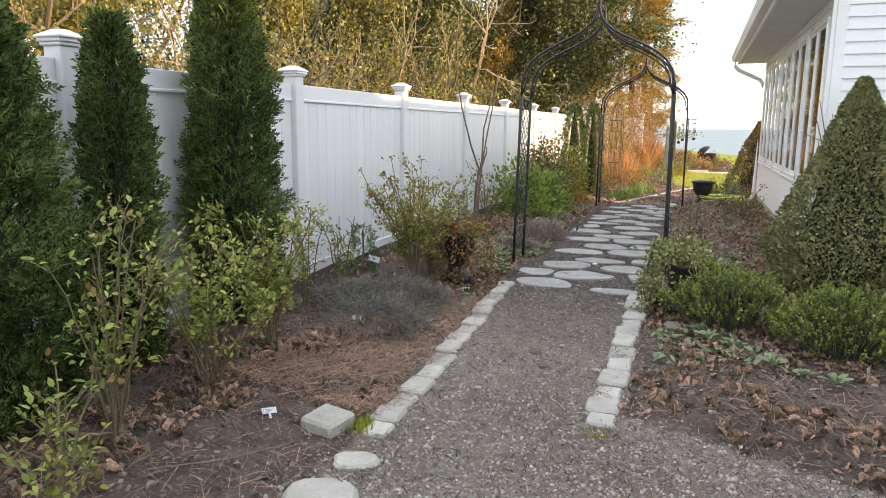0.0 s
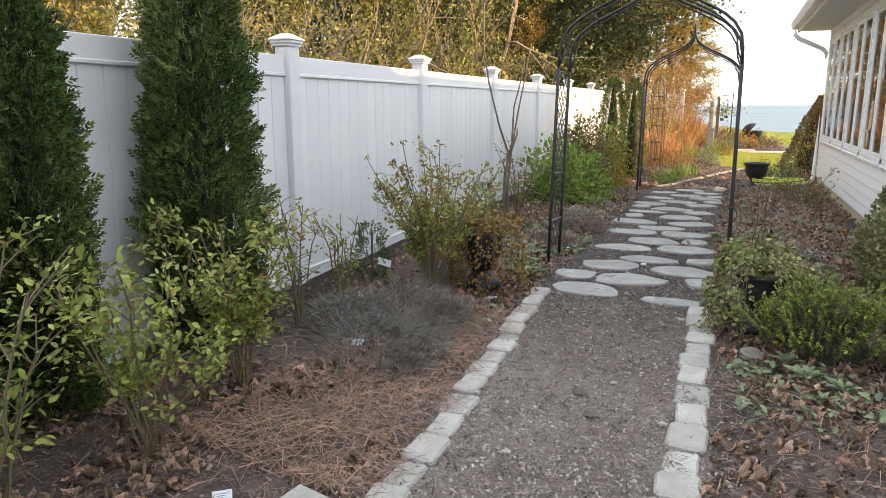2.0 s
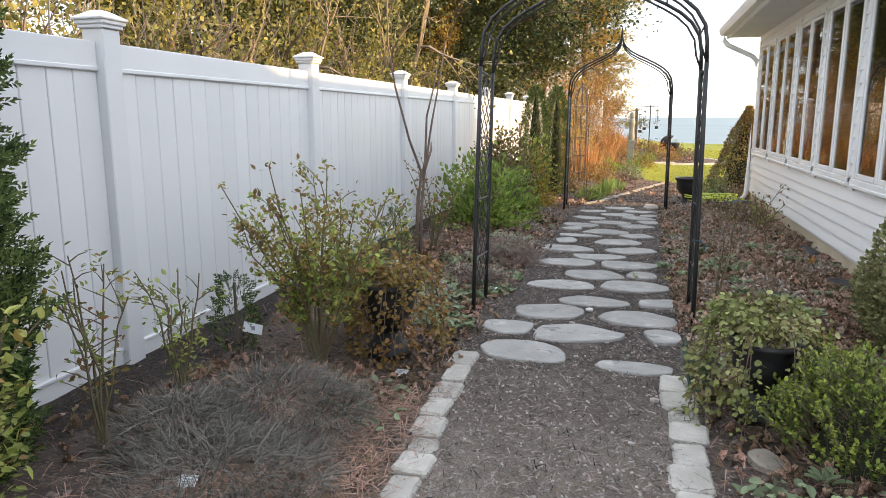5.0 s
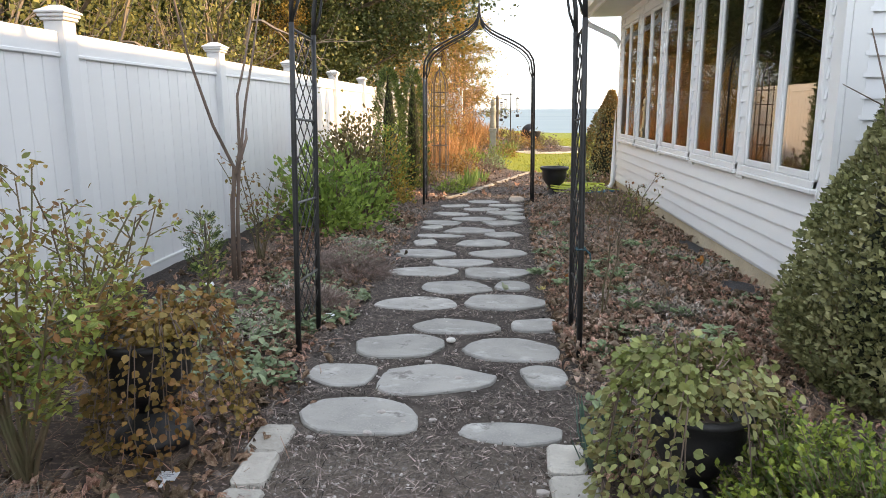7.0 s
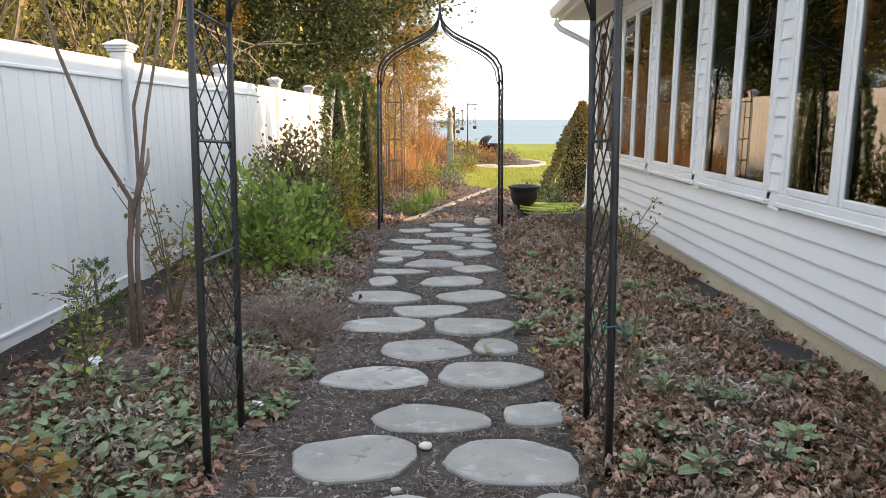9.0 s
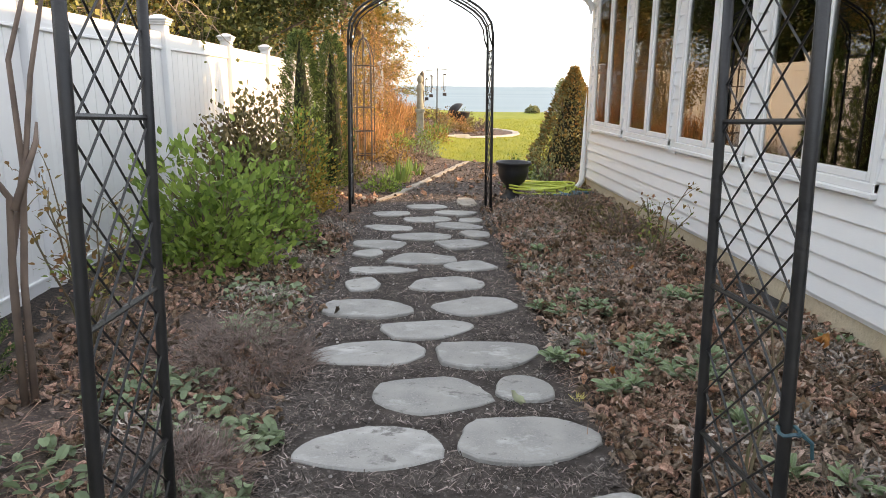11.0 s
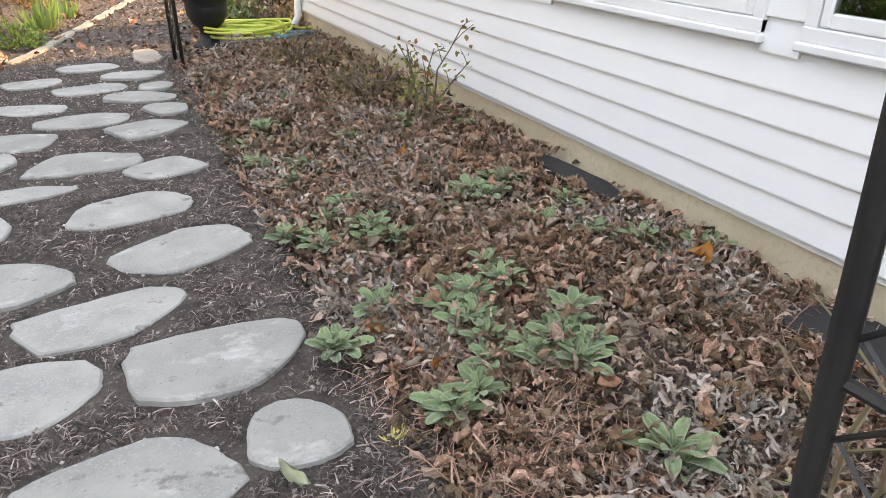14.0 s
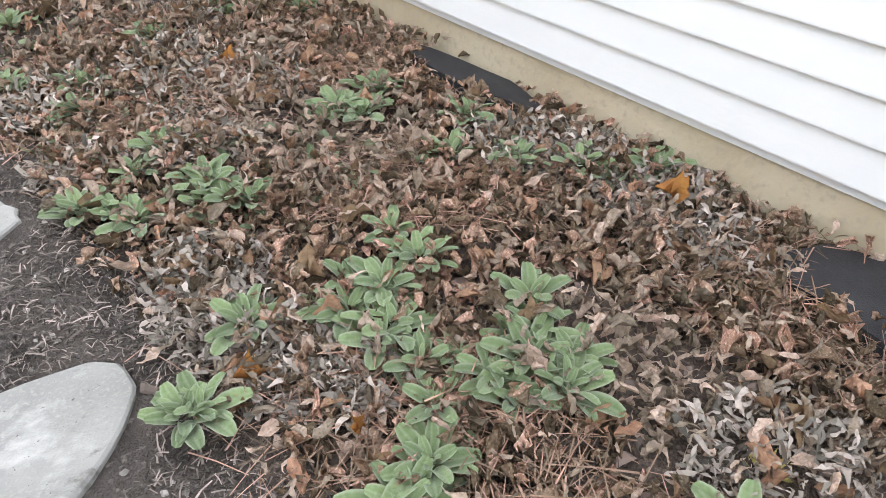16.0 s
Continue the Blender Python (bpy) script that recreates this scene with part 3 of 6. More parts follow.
def fence():
    f = thing("fence", "white vinyl privacy fence with capped posts beside the bed", "fence")
    pg = Geo().box(-0.065, 0.065, -0.065, 0.065, -0.15, 1.93, 0.006)
    post = pg.mesh("post", VINYL)
    cap = Geo()
    for s, z0, z1 in ((0.078, 1.93, 1.95), (0.088, 1.95, 1.972), (0.098, 1.972, 1.985)):
        cap.box(-s, s, -s, s, z0, z1, 0.004)
    b = cap.n
    cap.add([(-0.095, -0.095, 1.985), (0.095, -0.095, 1.985), (0.095, 0.095, 1.985), (-0.095, 0.095, 1.985), (-.03, -.03, 2.022), (.03, -.03, 2.022), (.03, .03, 2.022), (-.03, .03, 2.022)],
            [(0, 1, 5, 4), (1, 2, 6, 5), (2, 3, 7, 6), (3, 0, 4, 7), (4, 5, 6, 7)])
    capm = cap.mesh("cap", VINYL)
    w = (2.4 - 0.13) / 14
    top = Geo().box(-0.022, 0.022, 0.065, 2.335, 1.735, 1.865, 0.004).box(-0.030, 0.030, 0.065, 2.335, 1.715, 1.740, 0.005).mesh("top_rail", VINYL)
    low = Geo().box(-0.022, 0.022, 0.065, 2.335, 0.08, 0.215, 0.004).box(-0.030, 0.030, 0.065, 2.335, 0.205, 0.228, 0.005).mesh("bottom_rail", VINYL)
    board = Geo().box(-0.011, 0.011, 0.0015, w - 0.0015, 0.2, 1.73, 0.004).mesh("board", VINYL)
    n0, n1 = -3, 8
    for k in range(n0, n1 + 1):
        y = 6.105 + 2.4 * k
        z = 0.0
        p = part("post", post, VINYL, f, m=pose(FX, y, z, 0.15 * math.sin(k * 2.1), 0.1 * math.cos(k), 0))
        part("cap", capm, VINYL, p)
        if k == n1:
            break
        part("top_rail", top, VINYL, f, m=pose(FX, y, z))
        part("bottom_rail", low, VINYL, f, m=pose(FX, y, z))
        for i in range(14):
            part("board", board, VINYL, f, m=pose(FX + 0.0012 * math.sin(i * 5 + k), y + 0.065 + i * w, z))
    # the short return at the far end
    yr, span = 6.105 + 2.4 * n1, 1.55
    p = part("post", post, VINYL, f, m=pose(FX + span, yr, 0))
    part("cap", capm, VINYL, p)
    for z0, z1 in ((1.735, 1.865), (0.08, 0.215)):
        part("rail", Geo().box(0.065, span - 0.065, -0.022, 0.022, z0, z1, 0.004), VINYL, f, m=pose(FX, yr, 0))
    for i in range(9):
        part("board", board, VINYL, f, m=pose(FX + 0.065 + (i + .5) * (span - .13) / 9 + w / 2, yr, 0, 0, 0, 90))


fence()

# ---------------------------------------------------------------- house
WX, Y0, Y1, SILL, HEAD, BOT, EAVE = 0.40, 8.16, 15.08, 0.93, 2.56, 0.33, 2.72
COURSE = 0.110


def board_mesh(length, axis="y"):
    """A lap siding board, its lower edge standing proud."""
    t0, t1, h = 0.019, 0.002, COURSE + 0.012
    pr = np.array([(0, 0), (-t0, 0), (-t0, 0.006), (-t1, h), (0, h)])
    v = np.concatenate([np.c_[pr[:, 0], np.zeros(5), pr[:, 1]], np.c_[pr[:, 0], np.full(5, length), pr[:, 1]]])
    g = Geo().add(v, [(i, (i + 1) % 5, (i + 1) % 5 + 5, i + 5) for i in range(5)])
    g.f += [np.array([[4, 3, 2, 1, 0]]), np.array([[5, 6, 7, 8, 9]])]
    return g.mesh("siding_board", SIDING)


def window_unit(house, y0, y1):
    """A pair of tall casements in a wide white casing, facing -x."""
    w = thing("window", "tall white paired casement window reflecting the garden", "window")
    w.parent = house
    w.pop("category")
    fr = Geo()
    x0, x1 = WX - 0.030, WX + 0.06
    c = 0.042
    ym = (y0 + y1) / 2
    fr.box(x0, x1, y0, y0 + c, SILL, HEAD, 0.005).box(x0, x1, y1 - c, y1, SILL, HEAD, 0.005)
    fr.box(x0, x1, y0 + c, y1 - c, HEAD - c, HEAD, 0.005).box(x0, x1, ym - 0.028, ym + 0.028, SILL + 0.05, HEAD - c, 0.005)
    part("frame", fr, TRIM, w)
    part("sill", Geo().box(x0 - 0.018, x1, y0 - 0.01, y1 + 0.01, SILL - 0.025, SILL + 0.005, 0.006).box(x0 - 0.004, x1, y0, y1, SILL + 0.005, SILL + 0.05, 0.004), TRIM, w)
    for a, b in ((y0 + c, ym - 0.028), (ym + 0.028, y1 - c)):
        s = 0.034
        sg = Geo()
        sx0, sx1 = WX - 0.023, WX + 0.02
        z0, z1 = SILL + 0.052, HEAD - c - 0.002
        a, b = a + 0.003, b - 0.003
        sg.box(sx0, sx1, a, a + s, z0, z1, 0.006).box(sx0, sx1, b - s, b, z0, z1, 0.006)
        sg.box(sx0, sx1, a + s, b - s, z0, z0 + s * 1.3, 0.006).box(sx0, sx1, a + s, b - s, z1 - s, z1, 0.006)
        part("sash", sg, TRIM, w)
        p = part("pane", Geo().box(WX - 0.014, WX - 0.009, a + s - 0.004, b - s + 0.004, z0 + s, z1 - s + 0.004, 0), GLASS, w)
        p.visible_shadow = False


def house():
    h = thing("house", "white clapboard house wing with a row of tall windows", "house")
    units = [(8.30 + 1.335 * k, 9.485 + 1.335 * k) for k in range(5)]
    x2 = 7.0
    # wall carcass round the openings
    wall = Geo()
    wall.box(WX + 0.002, WX + 0.15, Y0, Y1, 0.30, SILL - 0.03, 0)
    wall.box(WX + 0.002, WX + 0.15, Y0, Y1, HEAD + 0.002, EAVE + 0.05, 0)
    edges = [Y0] + sum([[a, b] for a, b in units], []) + [Y1]
    for a, b in zip(edges[::2], edges[1::2]):
        wall.box(WX + 0.002, WX + 0.15, a, b, SILL - 0.03, HEAD + 0.002, 0)
    ww = part("wall", wall, SIDING, h)
    z = BOT
    while z < HEAD + 0.12:
        if z + COURSE < SILL - 0.01 or z > HEAD:
            spans = [(Y0 + 0.11, Y1 - 0.11)]
        else:
            spans = [(max(a, Y0 + 0.11), min(b, Y1 - 0.11)) for a, b in zip(edges[::2], edges[1::2])]
        for a, b in spans:
            if b - a > 0.02:
                cuts = [a, b]
                for p, q in zip(cuts, cuts[1:]):
                    part("siding_board", board_mesh(q - p - 0.001), SIDING, ww, m=pose(WX, p, z))
        z += COURSE
    # end wall that faces back along the path, with one window
    wy = Geo()
    wx0, wx1, wz0 = 1.02, 2.2, 0.85
    wy.box(WX + 0.15, wx0, Y0 + 0.002, Y0 + 0.15, 0.3, EAVE + 0.6, 0).box(wx1, x2, Y0 + 0.002, Y0 + 0.15, 0.3, EAVE + 0.6, 0)
    wy.box(wx0, wx1, Y0 + 0.002, Y0 + 0.15, 0.3, wz0, 0).box(wx0, wx1, Y0 + 0.002, Y0 + 0.15, 2.5, EAVE + 0.6, 0)
    we = part("end_wall", wy, SIDING, h)
    z = BOT
    while z < EAVE + 0.4:
        for a, b in ([(WX + 0.1, wx0), (wx1, x2)] if wz0 - COURSE < z < 2.5 else [(WX + 0.1, x2)]):
            part("siding_board", board_mesh(b - a), SIDING, we, m=Matrix.Translation((a, Y0, z)) @ Matrix(((0, 1, 0, 0), (1, 0, 0, 0), (0, 0, 1, 0), (0, 0, 0, 1))))
        z += COURSE
    w = part("window", Geo().box(wx0, wx0 + 0.06, Y0 - 0.03, Y0 + 0.05, wz0, 2.5).box(wx1 - 0.06, wx1, Y0 - 0.03, Y0 + 0.05, wz0, 2.5).box(wx0 + 0.06, wx1 - 0.06, Y0 - 0.03, Y0 + 0.05, 2.44, 2.5).box(wx0 + .06, wx1 - 0.06, Y0 - 0.04, Y0 + 0.05, wz0, wz0 + 0.06), TRIM, h)
    p = part("pane", Geo().box(wx0 + 0.05, wx1 - 0.05, Y0 + 0.01, Y0 + 0.016, wz0 + 0.05, 2.45, 0), GLASS, w)
    p.visible_shadow = False
    # far end wall, corner boards, foundation
    part("far_wall", Geo().box(WX + 0.15, x2, Y1 - 0.15, Y1 - 0.002, 0.3, EAVE + 0.6, 0), SIDING, h)
    for y in (Y0, Y1):
        part("corner_board", Geo().box(WX - 0.016, WX + 0.02, y - 0.016 if y == Y0 else y - 0.1, y + 0.1 if y == Y0 else y + 0.016, BOT - 0.01, EAVE + 0.02, 0.003)
             .box(WX + 0.022, WX + 0.12, (y - 0.016) if y == Y0 else y, y if y == Y0 else y + 0.016, BOT - 0.01, EAVE + 0.02, 0.003), TRIM, h)
    part("foundation", Geo().box(WX + 0.012, x2, Y0 + 0.012, Y1 - 0.012, -0.1, 0.345, 0.004), CONCRETE, h, "beige painted concrete foundation")
    # windows
    for a, b in units:
        window_unit(h, a, b)
    # added room behind the glass, its dimness put into the dark wall and ceiling colour
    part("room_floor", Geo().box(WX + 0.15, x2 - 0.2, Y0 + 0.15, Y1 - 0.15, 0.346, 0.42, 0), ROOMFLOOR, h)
    part("room_wall", Geo().box(4.2, 4.3, Y0 + 0.15, Y1 - 0.15, 0.42, EAVE + 0.1, 0), DIM_ROOM, h)
    part("room_ceiling", Geo().box(WX + 0.15, 4.2, Y0 + 0.15, Y1 - 0.15, HEAD + 0.06, HEAD + 0.1, 0), DIM_ROOM, h)
    # roof, soffit, fascia, gutter, downspout
    ex, ya, yb = -0.10, Y0 - 0.12, Y1 + 0.10
    part("soffit", Geo().box(ex + 0.03, WX, ya, yb, EAVE, EAVE + 0.02, 0.002), SOFFIT, h)
    part("fascia", Geo().box(ex, ex + 0.028, ya, yb, EAVE - 0.02, EAVE + 0.16, 0.003), TRIM, h)
    rf = Geo()
    rx, rz, ez = 3.3, 3.42, EAVE + 0.15
    v = [(ex - 0.03, ya, ez), (rx, ya, rz), (x2 + 0.5, ya, ez), (ex - 0.03, yb, ez), (rx, yb, rz), (x2 + 0.5, yb, ez)]
    v += [(x, y, z + 0.05) for x, y, z in v]
    rf.add(v, [(0, 1, 4, 3), (1, 2, 5, 4), (7, 6, 9, 10), (8, 7, 10, 11), (0, 3, 9, 6), (2, 8, 11, 5)])
    rf.f += [np.array([[0, 6, 7, 8, 2, 1]]), np.array([[3, 4, 5, 11, 10, 9]])]
    part("roof", rf, SHINGLE, h)
    pr = np.array([(0, 0), (-0.085, 0.0), (-0.11, 0.05), (-0.12, 0.10), (-0.108, 0.10), (-0.098, 0.05), (-0.078, 0.012), (0, 0.012)])
    gv = np.concatenate([np.c_[pr[:, 0] + ex - 0.001, np.full(8, y), pr[:, 1] + EAVE + 0.03] for y in (ya, yb)])
    gg = Geo().add(gv, [(i, (i + 1) % 8, (i + 1) % 8 + 8, i + 8) for i in range(8)])
    gg.f += [np.array([np.arange(8)[::-1]]), np.array([np.arange(8) + 8])]
    part("gutter", gg, TRIM, h)
    yd = Y1 - 0.06
    part("downspout", Geo().tube([(ex - 0.05, yd, EAVE + 0.03), (ex - 0.05, yd, EAVE - 0.06), (ex + 0.02, yd, EAVE - 0.13), (WX - 0.12, yd, EAVE - 0.30), (WX - 0.055, yd, EAVE - 0.37), (WX - 0.055, yd, EAVE - 0.5), (WX - 0.055, yd, 1.4), (WX - 0.055, yd, 0.28), (WX - 0.10, yd, 0.20), (WX - 0.26, yd, 0.16)], 0.038, seg=10), TRIM, h, smooth=True)
    # added block and roof behind, out of sight, that keep low sun off the path
    mb = Geo().box(4.4, 13.0, -10, Y0 + 1.1, -0.1, 4.0, 0)
    part("main_block", mb, SIDING, h)
    part("main_roof", Geo().add([(4.0, -10.4, 4.0), (8.7, -10.4, 5.6), (13.4, -10.4, 4.0), (4.0, Y0 + 1.15, 4.0), (8.7, Y0 + 1.15, 5.6), (13.4, Y0 + 1.15, 4.0)], [(0, 1, 4, 3), (1, 2, 5, 4), (0, 3, 5, 2)]), SHINGLE, h)


house()


# ---------------------------------------------------------------- stones
def outline(rx, ry, seed, n=18, rough=0.16, square=0.35):
    """An irregular flagstone outline between an oval and a rectangle."""
    o = []
    for i in range(n):
        a = 2 * math.pi * i / n
        c, s = math.cos(a), math.sin(a)
        p = 2 + 3 * square
        r = (abs(c) ** p + abs(s) ** p) ** (-1 / p)
        r *= 1 + rough * noise.noise(Vector((c * 1.7 + seed * 5.3, s * 1.7, seed * 2.9))) + 0.055 * noise.noise(Vector((c * 4, s * 4, seed * 7.7))) + 0.04 * noise.noise(Vector((c * 11, s * 11, seed * 3.7)))
        o.append((c * r * rx, s * r * ry))
    return o


STONES = [  # x, y, half width, half depth, turn, squareness
    (-2.00, 7.12, .28, .19, -6, .3), (-2.19, 7.59, .18, .15, 4, .5), (-1.69, 7.55, .30, .20, 0, .1), (-1.33, 6.99, .22, .10, -2, .4),
    (-1.95, 8.04, .26, .19, 5, .3), (-1.31, 8.03, .28, .19, -2, .3), (-1.15, 7.62, .12, .15, 0, .6), (-1.65, 8.45, .28, .16, 4, .1), (-1.13, 8.47, .18, .12, 10, .5),
    (-1.96, 8.95, .29, .17, -3, .35), (-1.33, 8.98, .29, .18, -2, .35), (-1.70, 9.41, .275, .19, 2, .3), (-1.27, 9.46, .135, .13, -12, .7),
    (-2.02, 9.93, .30, .17, -3, .2), (-1.40, 9.87, .275, .18, -5, .3), (-1.70, 10.28, .275, .16, 2, .5), (-2.06, 10.66, .29, .18, -5, .1), (-1.39, 10.70, .28, .19, 4, .1),
    (-2.13, 11.20, .125, .16, 6, .3), (-1.54, 11.21, .27, .17, 2, .4), (-2.00, 11.59, .26, .09, 5, .2), (-1.71, 11.95, .29, .17, 0, .2), (-1.33, 11.72, .21, .15, 0, .3),
    (-2.15, 12.12, .13, .13, 10, .4), (-2.07, 12.47, .24, .18, -4, .4), (-1.34, 12.45, .24, .18, 3, .3), (-1.69, 12.80, .28, .16, 0, .2), (-1.18, 12.88, .14, .15, 10, .3),
    (-2.01, 13.21, .245, .15, 0, .3), (-1.31, 13.26, .24, .15, -4, .3), (-1.61, 13.65, .255, .15, 2, .2), (-1.17, 13.55, .13, .12, 0, .4), (-2.00, 13.98, .21, .15, 0, .3),
    (-1.29, 13.98, .24, .15, 0, .4), (-1.60, 14.42, .24, .16, 0, .2)]


def flagstone(rx, ry, seed, square=0.3):
    """A quarried outline: a few blunt corners joined by nearly straight, chipped edges."""
    r = np.random.default_rng(seed + 500)
    k = int(r.integers(5, 9))
    p = 2 + 3 * square
    a = (np.arange(k) + r.uniform(-.33, .33, k)) * 2 * np.pi / k + r.uniform(0, 1)
    q = (np.abs(np.cos(a)) ** p + np.abs(np.sin(a)) ** p) ** (-1 / p) * r.uniform(.88, 1.14, k)
    c = np.stack([np.cos(a) * q, np.sin(a) * q], -1)
    o = []
    for i in range(k):
        u, v, w = c[i - 1], c[i], c[(i + 1) % k]
        for b in (0.30, 0.18, 0.08):
            o.append(v + (u - v) * b + (w - v) * max(0, .06 - b * .2))
        o.append(v + (u - v) * .05 + (w - v) * .05)
        for b in (0.08, 0.18, 0.30, 0.5):
            o.append(v + (w - v) * b + (u - v) * max(0, .06 - b * .2))
    o = np.array(o)
    bulge = 1 + 0.035 * np.array([max(0.0, 1 - np.min(np.linalg.norm(c - e, axis=1)) / .45) * -1 + .35 for e in o])
    chip = np.array([1 + .035 * noise.noise(Vector((e[0] * 5, e[1] * 5, seed * 3.1))) + .02 * noise.noise(Vector((e[0] * 17, e[1] * 17, seed))) for e in o])
    o = o * (bulge * chip)[:, None]
    o -= (o.max(0) + o.min(0)) / 2
    return o / o.max(0) * (rx, ry)


for i, (x, y, rx, ry, a, sq) in enumerate(STONES):
    z = float(gh(x, y))
    st = slab(flagstone(rx, ry, i + 1, sq), -0.05, 0.016 + 0.006 * math.sin(i * 3.3), 0.007)
    solo("stepping_stone", st, SLATE, "grey weathered flat slate stepping stone set in gravel", "stepping stone", pose(x, y, z, 0.8 * math.sin(i * 7), 0.8 * math.cos(i * 5), a), "stepping stones of the path")


def edging(y0, y1, xf, label, step, width):
    y, i = y0, 0
    while y < y1:
        d = step * (0.8 + 0.45 * abs(math.sin(i * 12.9)))
        x = xf(y + d / 2)
        o = [(a * (1 + 0.06 * noise.noise(Vector((k, i, 1)))), b * (1 + 0.08 * noise.noise(Vector((k, i, 5))))) for k, (a, b) in enumerate(
            [(-.5, -.4), (-.5, 0), (-.5, .4), (-.4, .5), (0, .5), (.4, .5), (.5, .4), (.5, 0), (.5, -.4), (.4, -.5), (0, -.5), (-.4, -.5)])]
        wd = width * (0.9 + 0.2 * abs(math.sin(i * 4.7)))
        o = [(a * wd, b * (d - 0.012)) for a, b in o]
        z = float(gh(x, y + d / 2))
        solo("edging_stone", slab(o, -0.05, 0.024 + 0.010 * math.sin(i * 2.3), 0.012), PAVER, label, "edging stone", pose(x + 0.012 * math.sin(i * 5.1), y + d / 2, z, 1.5 * math.sin(i * 3), 2 * math.cos(i * 2), 3 * math.sin(i * 1.9)), "edging stones of the path")
        y += d
        i += 1


edging(3.5, 6.95, lambda y: float(np.interp(y, [2.9, 3.6, 4.9, 5.6, 6.7, 7], [-2.02, -2.09, -2.18, -2.23, -2.32, -2.35])), "pale grey concrete edging stone along the gravel", 0.20, 0.145)
edging(4.0, 6.70, lambda y: float(np.interp(y, [4, 5, 6, 7], [-1.07, -1.085, -1.085, -1.11])), "pale grey concrete edging stone along the gravel", 0.21, 0.16)
solo("edging_stone", slab(outline(.15, .12, 91, 14, .15, .4), -0.04, 0.03, 0.02), PAVER, "rounded pale edging stone loose in the soil", "edging stone", pose(-2.03, 2.92, 0.03, 0, 2, 20), "edging stones of the path")
solo("edging_stone", slab(outline(.10, .08, 95, 14, .2, .4), -0.04, 0.012, 0.015), PAVER, "small half-buried edging stone in the soil", "edging stone", pose(-2.04, 3.25, 0.03, 0, 2, 20), "edging stones of the path")
solo("paving_block", Geo().box(-.10, .10, -.10, .10, -0.02, 0.075, 0.014), PAVER, "single pale concrete paving block on the soil", "paving block", pose(-2.34, 3.53, float(gh(-2.34, 3.53)) - 0.01, 3, 2, -12))
solo("pebble", blob(0.028, 3, 2, (1, .8, .6), .15), material("white_pebble", (.72, .70, .66), (.62, .60, .56), 30, .6, .1, 90), "white rounded pebble lying between the stones", "pebble", pose(-1.66, 8.13, 0.06), smooth=True)
# long flat stones along the far bend of the path
for i, (x, y, a) in enumerate([(-2.02, 15.2, -22), (-1.78, 15.95, -16), (-1.54, 16.7, -17), (-1.31, 17.45, -17), (-1.08, 18.2, -18), (-0.85, 18.9, -20)]):
    solo("edging_stone", slab(outline(.05, .40, i + 40, 14, .1, .7), -0.04, 0.02, 0.012), SAND, "long pale flat stone edging the bend of the path", "edging stone", pose(x, y, float(gh(x, y)), 0, 0, a), "edging stones of the path")
for i, (x, y, rx, ry) in enumerate([(-1.12, 14.75, .12, .3), (-2.35, 14.95, .16, .12), (0.08, 13.85, .2, .15), (.20, 7.93, .17, .16), (-.78, 5.95, .06, .09)]):
    solo("flat_stone", slab(outline(rx, ry, i + 60, 14, .15, .5), -0.04, 0.02, 0.012), SAND, "pale flat stone lying by the path", "flat stone", pose(x, y, float(gh(x, y)), 0, 0, 5 * i))
for i in range(9):
    a = math.radians(-70 + i * 16)
    x, y = -1.9 + 3.15 * math.cos(a), 26.8 + 3.95 * math.sin(a)
    solo("edging_stone", slab(outline(.09, .5, i + 80, 14, .15, .5), -0.06, 0.03, 0.02), PAVER, "pale flat stone edging the island bed in the lawn", "edging stone", pose(x, y, float(gh(x, y)), 0, 0, math.degrees(a)), "edging stones of the island bed")


# ---------------------------------------------------------------- arches
def hoop(y):
    """One bent rod: two posts, shoulders and an ogee point."""
    prof = [(0.778, -0.12), (0.772, 0.6), (0.766, 1.2), (0.76, 1.78), (0.756, 1.91), (0.738, 2.02), (0.68, 2.115), (0.60, 2.185), (0.50, 2.245), (0.38, 2.305), (0.26, 2.36), (0.15, 2.42), (0.07, 2.49), (0.025, 2.56), (0.008, 2.64), (0.006, 2.70)]
    return [(s * x, y, z) for s, x, z in [(-1, *p) for p in prof]], [(x, y, z) for x, z in prof]


